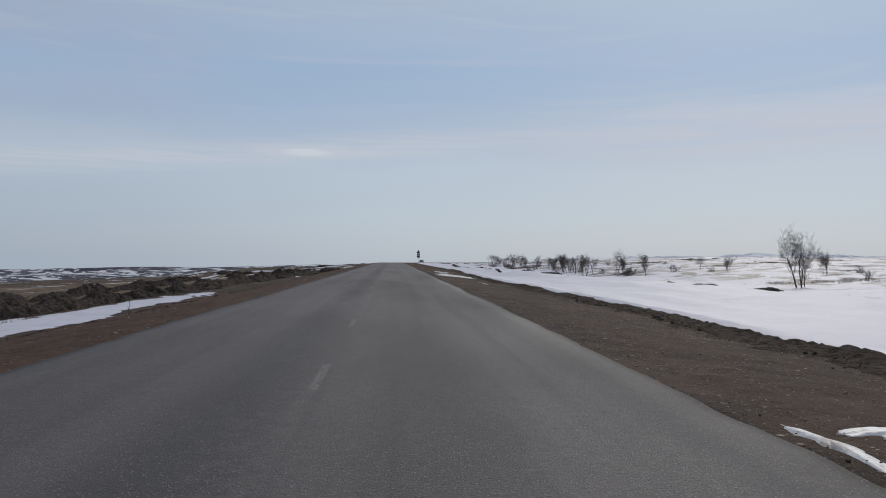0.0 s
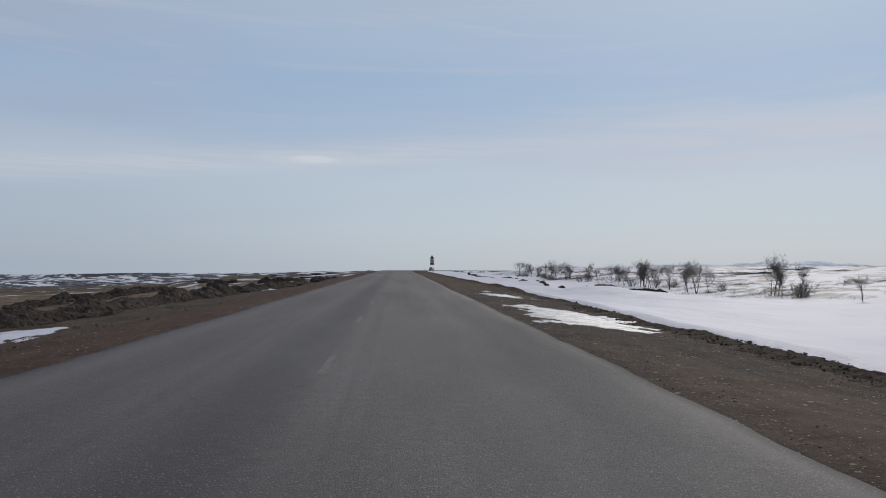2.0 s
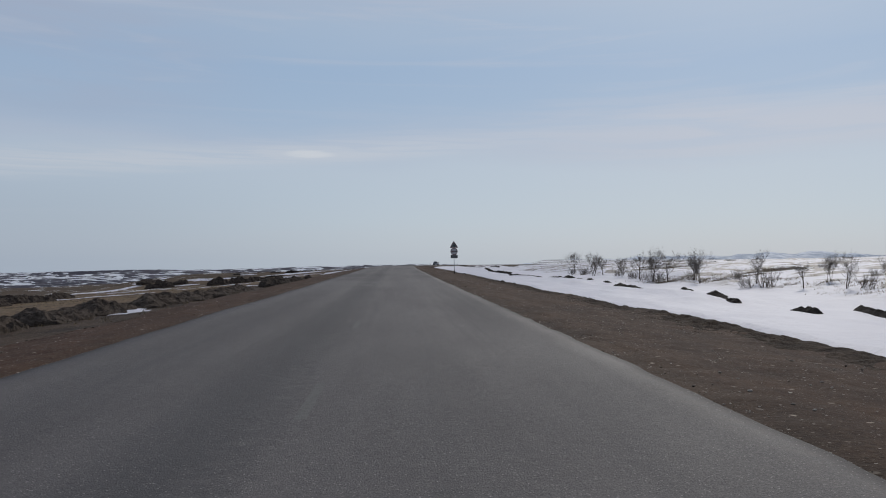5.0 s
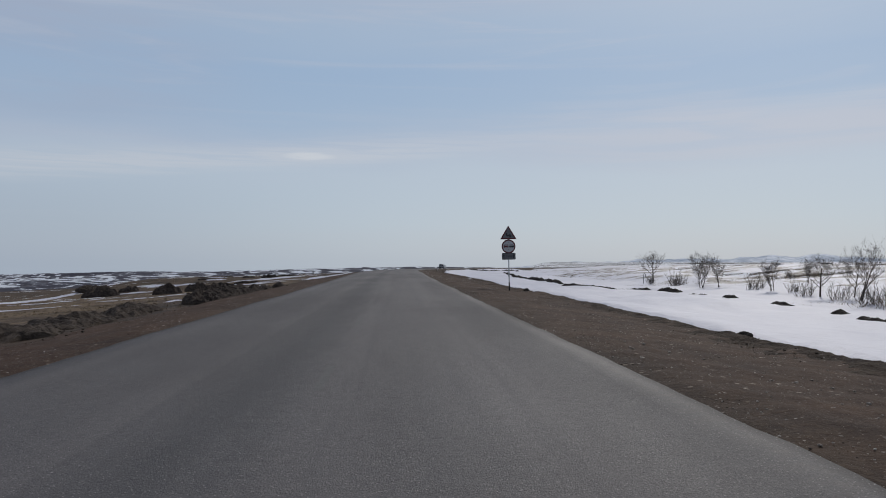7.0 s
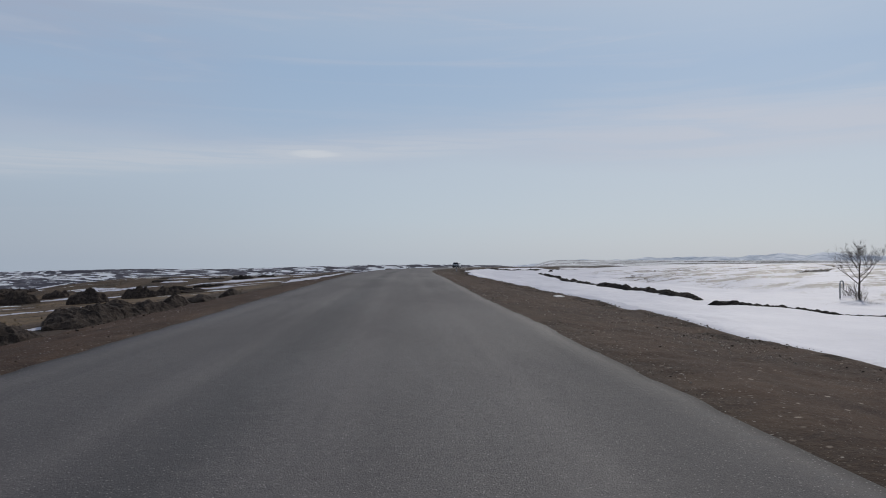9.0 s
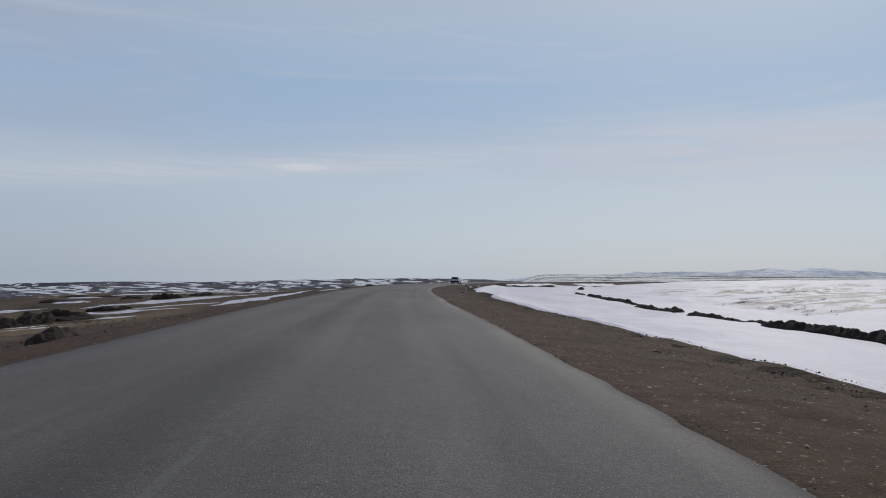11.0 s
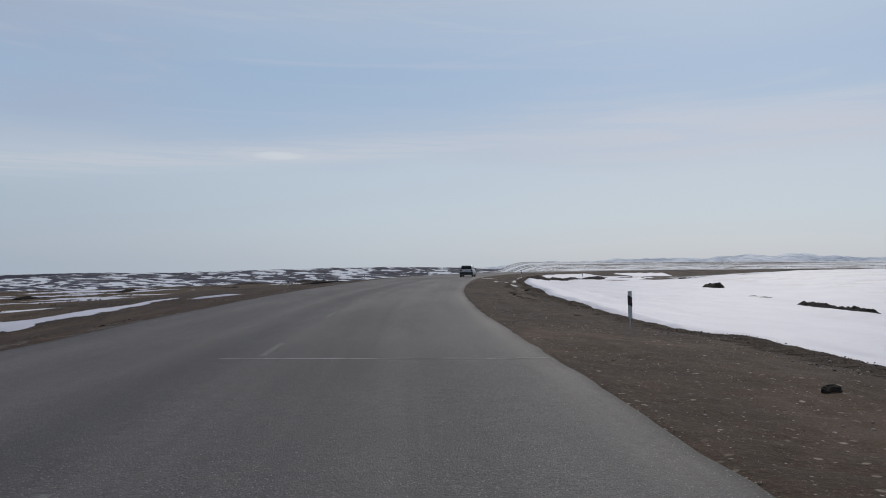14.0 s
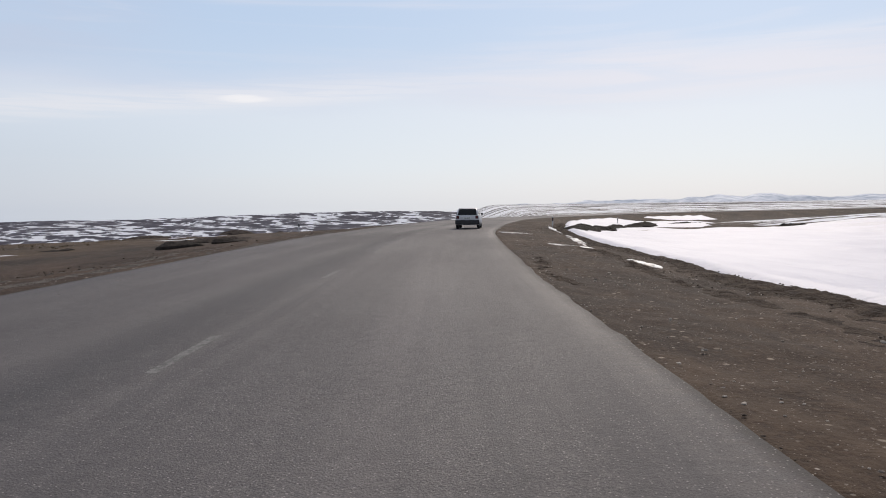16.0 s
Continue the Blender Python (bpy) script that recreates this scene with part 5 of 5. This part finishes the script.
rocks("gravel", 17000, on_side(3.9, 8.8, 2, 392), (0.008, 0.022), M_STONE, "loose pale gravel scattered over the shoulder", "gravel")
rocks("gravel", 3000, on_side(-8, -4.0, 4, 392), (0.007, 0.018), M_STONE, "loose gravel scattered over the rusty shoulder", "gravel")
rocks("earth_clods", 9000, on_side(7.2, 9.4, -5, 392), (0.006, 0.016), M_CLOD, "dark clods of earth along the edge of the snow", "clods", 0.2, 0.7, 0.6, 0.045)
rocks("earth_clods", 2500, on_side(-9.2, -7.4, 2, 392), (0.012, 0.045), M_CLOD, "dark clods along the crest of the embankment", "clods", 0.3)
rocks("earth_clods", 5000, on_side(8.2, 9.35, -5, 392), (0.008, 0.022), M_CLOD, "coarse lumps of dark earth along the snow", "clods", 0.3, 0.85, 0.6, 0.05)
rocks("gravel", 7000, on_side(4.0, 8.6, 8, 78), (0.006, 0.013), M_STONE, "fine grey gravel strewn over the shoulder", "gravel")
rocks("earth_clods", 1500, on_side(8.0, 9.4, -5, 75), (0.014, 0.036), M_CLOD, "large broken clods of dark earth by the snow", "clods", 0.4, 0.85, 0.7, 0.06)
rocks("gravel", 4500, on_side(3.75, 4.35, 2, 392), (0.005, 0.014), M_STONE, "pale stones crumbled from the asphalt's edge", "gravel")
rocks("edge_crumbs", 5000, on_side(3.7, 4.4, 2, 392), (0.004, 0.014), M_CLOD, "crumbled dark soil along the asphalt's edge", "clods", 0.2)
rocks("edge_crumbs", 1800, on_side(-4.3, -3.8, 2, 392), (0.004, 0.014), M_CLOD, "crumbled soil along the road's ragged edge", "clods", 0.2)


# ---- road sign ----
def disc(r, n=40, cx=0.0, cz=0.0):
    return [(cx + r * math.cos(2 * math.pi * k / n), cz + r * math.sin(2 * math.pi * k / n)) for k in range(n)]


def rounded(points, r, n=5):
    """An outline with its corners rounded."""
    out, m = [], len(points)
    for i in range(m):
        p, a, b = Vector(points[i]), Vector(points[i - 1]), Vector(points[(i + 1) % m])
        s, e = p + (a - p).normalized() * r, p + (b - p).normalized() * r
        for k in range(n + 1):
            w = k / n
            out.append(tuple(s * (1 - w) ** 2 + p * 2 * w * (1 - w) + e * w * w))
    return out


def letters(text, size, mat):
    cu = bpy.data.curves.new("letters", "FONT")
    cu.body, cu.size, cu.extrude, cu.align_x, cu.align_y = text, size, 0.002, "CENTER", "CENTER"
    tmp = bpy.data.objects.new("letters", cu)
    me = bpy.data.meshes.new_from_object(tmp)
    bpy.data.objects.remove(tmp)
    me.transform(Matrix.Rotation(radians(90), 4, "X"))
    me.materials.clear()
    me.materials.append(mat)
    return me


def road_sign(x, y):
    z = ground_at(x, y) + 0.1
    ob = root("road_sign", pose(x, y, z, 0, -1.2, 4) @ Matrix.Scale(1.03, 4), "winding-road and no-overtaking signs on one grey steel pole", "road sign")
    top = 3.42
    part("pole", Build().tube([(0, 0.03, -0.5), (0, 0.03, 0.55), (0, 0.03, top - 0.12)], [0.03, 0.03, 0.029], 12).mesh("pole", M_STEEL, True), ob)
    part("sleeve", Build().tube([(0, 0.03, 0.72), (0, 0.03, 0.95)], [0.042, 0.042], 12).mesh("sleeve", M_STEEL, True), ob, "steel joint sleeve")
    part("pole_foot", Build().tube([(0, 0.03, -0.1), (0, 0.03, 0.42)], [0.036, 0.036], 12).mesh("pole_foot", M_BLACK, True), ob, "black lower foot of the pole")
    tri = rounded([(-0.45, 2.72), (0.45, 2.72), (0, 3.46)], 0.05)
    tri_in = rounded([(-0.335, 2.785), (0.335, 2.785), (0, 3.335)], 0.03)
    t = part("warning_triangle", Build().prism(tri, -0.006, 0.0).mesh("warning_triangle", M_RED), ob, "dark red bordered warning triangle")
    part("triangle_face", Build().prism(tri_in, -0.009, -0.0065).mesh("triangle_face", M_DIM), t, "white face darkened to look backlit")
    bend = [(-0.135, 3.05), (-0.06, 3.05), (-0.06, 2.93), (0.085, 3.0), (0.115, 2.985), (0.125, 2.82), (0.06, 2.82), (0.055, 2.93), (-0.07, 2.865), (-0.115, 2.875), (-0.13, 2.95)]
    part("bend_arrow", Build().prism(bend, -0.012, -0.0095).mesh("bend_arrow", M_BLACK), t, "black winding arrow")
    part("triangle_back", Build().box((0, 0.012, 2.93), (0.5, 0.02, 0.04)).mesh("triangle_back", M_BACK), t, "steel mounting strip")
    c = 2.335
    d = part("prohibition_disc", Build().prism(disc(0.373, 48, 0, c), -0.006, 0.0).mesh("prohibition_disc", M_RED), ob, "red-rimmed no-overtaking disc")
    part("disc_edge", Build().prism(disc(0.379, 48, 0, c), -0.003, 0.004).mesh("disc_edge", M_BACK), d, "grey steel rim")
    part("disc_face", Build().prism(disc(0.305, 48, 0, c), -0.009, -0.0065).mesh("disc_face", M_WHITE), d, "white face")
    for cx, mat, colour in ((-0.135, M_RED, "red"), (0.155, M_BLACK, "black")):
        car = Build()
        car.prism(rounded([(cx - 0.125, c - 0.045), (cx + 0.125, c - 0.045), (cx + 0.125, c + 0.045), (cx - 0.125, c + 0.045)], 0.02), -0.012, -0.0095)
        car.prism([(cx - 0.1, c - 0.085), (cx - 0.06, c - 0.085), (cx - 0.06, c - 0.05), (cx - 0.1, c - 0.05)], -0.012, -0.0095)
        car.prism([(cx + 0.06, c - 0.085), (cx + 0.1, c - 0.085), (cx + 0.1, c - 0.05), (cx + 0.06, c - 0.05)], -0.012, -0.0095)
        car.prism([(cx - 0.1, c + 0.05), (cx - 0.085, c + 0.05), (cx - 0.065, c + 0.105), (cx - 0.08, c + 0.115)], -0.012, -0.0095)
        car.prism([(cx + 0.085, c + 0.05), (cx + 0.1, c + 0.05), (cx + 0.08, c + 0.115), (cx + 0.065, c + 0.105)], -0.012, -0.0095)
        car.prism([(cx - 0.08, c + 0.102), (cx + 0.08, c + 0.102), (cx + 0.08, c + 0.115), (cx - 0.08, c + 0.115)], -0.012, -0.0095)
        part("car_symbol", car.mesh("car_symbol", mat), d, colour + " car pictogram")
    for dz in (0.205, -0.165):
        part("bolt", Build().prism(disc(0.014, 10, 0.0, c + dz), -0.014, -0.0095).mesh("bolt", M_BLACK), d)
    p = 1.81
    pl = part("distance_plate", Build().prism(rounded([(-0.37, p - 0.18), (0.37, p - 0.18), (0.37, p + 0.18), (-0.37, p + 0.18)], 0.05), -0.006, 0.0).mesh("distance_plate", M_BLACK), ob, "black-edged distance plate")
    part("plate_face", Build().prism(rounded([(-0.345, p - 0.155), (0.345, p - 0.155), (0.345, p + 0.155), (-0.345, p + 0.155)], 0.04), -0.009, -0.0065).mesh("plate_face", M_DIM), pl, "white face darkened to look backlit")
    for ax in (-0.27, 0.27):
        arrow = [(ax - 0.022, p - 0.11), (ax + 0.022, p - 0.11), (ax + 0.022, p + 0.03), (ax + 0.055, p + 0.03), (ax, p + 0.12), (ax - 0.055, p + 0.03), (ax - 0.022, p + 0.03)]
        part("arrow", Build().prism(arrow, -0.012, -0.0095).mesh("arrow", M_BLACK), pl, "black upward arrow")
    for ch, lx in (("1", -0.11), ("к", 0.02), ("м", 0.125)):
        part("character", letters(ch, 0.2, M_BLACK), pl, "black lettering", pose(lx, -0.0115, p - 0.01))
    for bz in (2.86, 2.42, 2.2, 1.86):
        part("clamp", Build().tube([(0, 0.03, bz - 0.02), (0, 0.03, bz + 0.02)], [0.04, 0.04], 12).mesh("clamp", M_BACK, True), ob)
    return ob


road_sign(7.05, 179.3)


# ---- marker posts ----
def marker_post(x, y, lean, label, size=1.04):
    z = ground_at(x, y)
    ob = root("marker_post", pose(x, y, z, 0, lean, 12) @ Matrix.Scale(size, 4), label, "marker post", "roadside marker posts")
    part("stake", Build().tube([(0, 0.02, -0.3), (0, 0.02, 0.45)], [0.012, 0.012], 8).mesh("stake", M_STEEL, True), ob, "thin steel stake")
    part("panel", Build().box((0, 0, 0.62), (0.11, 0.03, 0.7), 0.012).mesh("panel", M_WHITE), ob, "white plastic panel")
    part("band", Build().prism([(-0.0555, 0.62), (0.0555, 0.56), (0.0555, 0.8), (-0.0555, 0.86)], -0.0175, 0.0175).mesh("band", M_BLACK), ob, "slanted black band")
    part("reflector", Build().prism([(-0.02, 0.67), (0.02, 0.65), (0.02, 0.76), (-0.02, 0.78)], -0.021, -0.0178).mesh("reflector", M_RED), ob, "dull red reflector")
    return ob


POST = "white plastic marker post with a black slanted band"
for x, y, lean in ((9.75, 295.0, -1.5), (23.6, 374, 1.0), (41, 404, -1.0), (-2.8, 330.2, 1.5), (2.5, 388, -1.0)):
    marker_post(x, y, lean, POST, 0.72 if x == -2.8 else 1.04)


def dry_stick(x, y):
    """A crooked dead twig stuck in the crest of the embankment."""
    pts = [(0, 0, -0.2), (0.01, 0, 0.12), (-0.02, 0.01, 0.26), (0.03, 0.0, 0.4), (0.0, 0.02, 0.52)]
    ob = root("dry_stick", pose(x, y, ground_at(x, y), 0, 0, 20), "crooked grey dead twig stuck in the earth", "stick")
    part("stem", Build().tube(pts, [0.016, 0.014, 0.012, 0.01, 0.006], 6).mesh("stem", M_BARK, True), ob)
    part("side_twig", Build().tube([pts[2], (-0.08, 0.02, 0.36)], [0.008, 0.004], 5).mesh("side_twig", M_BARK, True), ob)


dry_stick(-9.3, 29.0)
dry_stick(-10.6, 48.3)


# ---- bent pipe beside a tree, boulder by the sign ----
def bent_pipe(x, y):
    pts = [(0, 0, -0.4), (0, 0, 1.1)] + [(0.14 - 0.14 * math.cos(a), 0, 1.1 + 0.14 * math.sin(a)) for a in np.linspace(0.4, math.pi - 0.2, 6)] + [(0.28, 0, 0.75)]
    ob = root("bent_pipe", pose(x, y, ground_at(x, y) + 0.14, 0, 0, 10), "dark steel pipe bent over like a hook", "pipe")
    part("pipe", Build().tube(pts, [0.045] * len(pts), 8).mesh("pipe", M_BACK, True), ob)


bent_pipe(30.2, 224.9)


def boulder(x, y, size, seed):
    bm = bmesh.new()
    bmesh.ops.create_icosphere(bm, subdivisions=3, radius=1)
    for v in bm.verts:
        n = noise.fractal(v.co * 1.3 + Vector((seed, 0, 0)), 1.0, 2.0, 3)
        v.co = Vector((v.co.x * size, v.co.y * size * 0.75, v.co.z * size * 0.6)) * (1 + 0.3 * n)
    me = bpy.data.meshes.new("boulder")
    bm.to_mesh(me)
    bm.free()
    me.materials.append(M_HEAP_DARK)
    ob = new("boulder", me)
    ob.matrix_basis = pose(x, y, ground_at(x, y) + size * 0.2, 0, 0, seed * 50)
    return tagged(ob, "dark lump of earth and stone on the shoulder", "boulder", "lumps on the shoulder")


for n, (x, y, s) in enumerate(((8.3, 181.0, 0.22), (8.9, 150.5, 0.16), (8.8, 155.5, 0.2), (8.3, 284.4, 0.14), (8.57, 279.4, 0.1), (13.0, 322.4, 0.17), (10.6, 314.4, 0.12), (8.9, 283.2, 0.09), (7.4, 93, 0.1), (8.9, 122, 0.12), (6.9, 231, 0.1))):
    boulder(x, y, s, n + 1)


# ---- the car ahead ----
M_CAR = make_plain("silver_car_paint", (0.5, 0.51, 0.53), 0.5, 0.15, 0.06, 3)
M_TRIM = make_plain("black_bumper_plastic", (0.02, 0.02, 0.022), 0.6, 0, 0.2, 10)
M_GLASS = make_plain("dark_window_glass", (0.012, 0.014, 0.016), 0.3, 0, 0.1, 2, spec=0.2)
M_LAMP = make_plain("tail_lamp_red", (0.06, 0.009, 0.011), 0.25, 0, 0.1, 5)
M_TYRE = make_plain("tyre_rubber", (0.016, 0.016, 0.017), 0.85, 0, 0.25, 20)
M_RIM = make_plain("wheel_rim", (0.3, 0.31, 0.32), 0.4, 0.8, 0.15, 10)
M_PLATE = make_plain("number_plate_white", (0.6, 0.6, 0.58), 0.5, 0, 0.05, 8)


def shell(stations, mat, name):
    """A body from cross rings along its length: (y, half width, z low, z high, tuck)."""
    b, k = Build(), 12
    vs = []
    for y, w, lo, hi, tuck in stations:
        prof = [(w * 0.9, lo), (w, lo + (hi - lo) * 0.18), (w, lo + (hi - lo) * 0.55), (w * (1 - tuck * 0.5), lo + (hi - lo) * 0.85), (w * (1 - tuck), hi - 0.015), (w * (1 - tuck) * 0.82, hi)]
        ring = [(x, y, z) for x, z in prof] + [(-x, y, z) for x, z in prof[::-1]]
        vs += ring
    fs = []
    for i in range(len(stations) - 1):
        for j in range(k):
            j2 = (j + 1) % k
            fs.append((i * k + j, i * k + j2, (i + 1) * k + j2, (i + 1) * k + j))
    fs += [tuple(range(k - 1, -1, -1)), tuple((len(stations) - 1) * k + j for j in range(k))]
    b.add(vs, fs)
    return b.mesh(name, mat, True)


def hatchback(x, y, turn):
    ob = root("car", pose(x, y, float(grade(y)), -0.34, 0, turn), "silver hatchback with a black bumper seen from behind", "car")
    body = part("body", shell([(-1.93, 0.72, 0.34, 0.86, 0.05), (-1.88, 0.79, 0.3, 0.92, 0.05), (-1.5, 0.82, 0.26, 0.95, 0.06), (0, 0.83, 0.24, 0.95, 0.06), (0.9, 0.83, 0.24, 0.93, 0.08), (1.7, 0.8, 0.26, 0.82, 0.1), (1.95, 0.7, 0.34, 0.68, 0.12)], M_CAR, "body"), ob)
    cabin = part("cabin", shell([(-1.78, 0.72, 0.9, 1.0, 0.06), (-1.62, 0.715, 0.9, 1.2, 0.08), (-1.42, 0.7, 0.9, 1.37, 0.14), (-0.9, 0.7, 0.9, 1.42, 0.15), (0.1, 0.7, 0.9, 1.41, 0.15), (0.45, 0.7, 0.9, 1.3, 0.14), (1.05, 0.72, 0.88, 0.95, 0.06)], M_CAR, "cabin"), ob, "silver roof and pillars")
    win = Build().add([(-0.64, -1.86, 0.94), (0.64, -1.86, 0.94), (0.55, -1.53, 1.345), (-0.55, -1.53, 1.345), (-0.64, -1.7, 0.93), (0.64, -1.7, 0.93), (0.55, -1.4, 1.33), (-0.55, -1.4, 1.33)],
                      [(0, 1, 2, 3), (7, 6, 5, 4), (0, 4, 5, 1), (1, 5, 6, 2), (2, 6, 7, 3), (3, 7, 4, 0)])
    part("rear_window", win.mesh("rear_window", M_GLASS), cabin, "dark tinted rear window")
    for s in (-1, 1):
        side = Build().add([(s * 0.722, -1.35, 0.99), (s * 0.722, 0.75, 0.97), (s * 0.655, 0.3, 1.29), (s * 0.648, -1.2, 1.29)] + [(s * 0.7, -1.35, 0.99), (s * 0.7, 0.75, 0.97), (s * 0.63, 0.3, 1.29), (s * 0.62, -1.2, 1.29)],
                           [(0, 1, 2, 3), (7, 6, 5, 4), (0, 4, 5, 1), (1, 5, 6, 2), (2, 6, 7, 3), (3, 7, 4, 0)])
        part("side_window", side.mesh("side_window", M_GLASS), cabin, "dark side window")
        part("tail_light", Build().box((s * 0.64, -1.915, 0.79), (0.2, 0.08, 0.2), 0.02).mesh("tail_light", M_LAMP), body, "red tail light")
        part("mirror", Build().box((s * 0.86, 0.55, 1.0), (0.16, 0.09, 0.12), 0.025).mesh("mirror", M_TRIM), body, "black door mirror")
    part("rear_bumper", Build().box((0, -1.93, 0.46), (1.62, 0.18, 0.3), 0.05).mesh("rear_bumper", M_TRIM), body, "black plastic bumper")
    part("front_bumper", Build().box((0, 1.93, 0.42), (1.5, 0.16, 0.26), 0.05).mesh("front_bumper", M_TRIM), body, "black plastic bumper")
    part("number_plate", Build().box((0, -1.945, 0.74), (0.5, 0.012, 0.11), 0.004).mesh("number_plate", M_PLATE), body, "white plate with plain dark bars")
    part("plate_bars", Build().box((0, -1.953, 0.74), (0.4, 0.004, 0.05)).mesh("plate_bars", M_TRIM), body, "dark bar across the plate")
    part("exhaust", Build().tube([(0.45, -1.7, 0.26), (0.45, -2.0, 0.26)], [0.03, 0.03], 10).mesh("exhaust", M_STEEL, True), body, "steel tail pipe")
    for sx in (-1, 1):
        for wy in (-1.22, 1.28):
            wheel = part("wheel", Build().tube([(sx * 0.78, wy, 0.29), (sx * 0.74, wy, 0.29)], [0.02, 0.02], 10).mesh("wheel", M_RIM), ob, "small steel wheel")
            part("tyre", Build().tube([(sx * 0.62, wy, 0.29), (sx * 0.64, wy, 0.29), (sx * 0.78, wy, 0.29), (sx * 0.8, wy, 0.29)], [0.25, 0.29, 0.29, 0.25], 24).mesh("tyre", M_TYRE, True), wheel, "worn black tyre")
            part("rim", Build().tube([(sx * 0.795, wy, 0.29), (sx * 0.81, wy, 0.29)], [0.18, 0.17], 20).mesh("rim", M_RIM, True), wheel, "grey steel rim")
    return ob


hatchback(15.2, 365.8, -14)
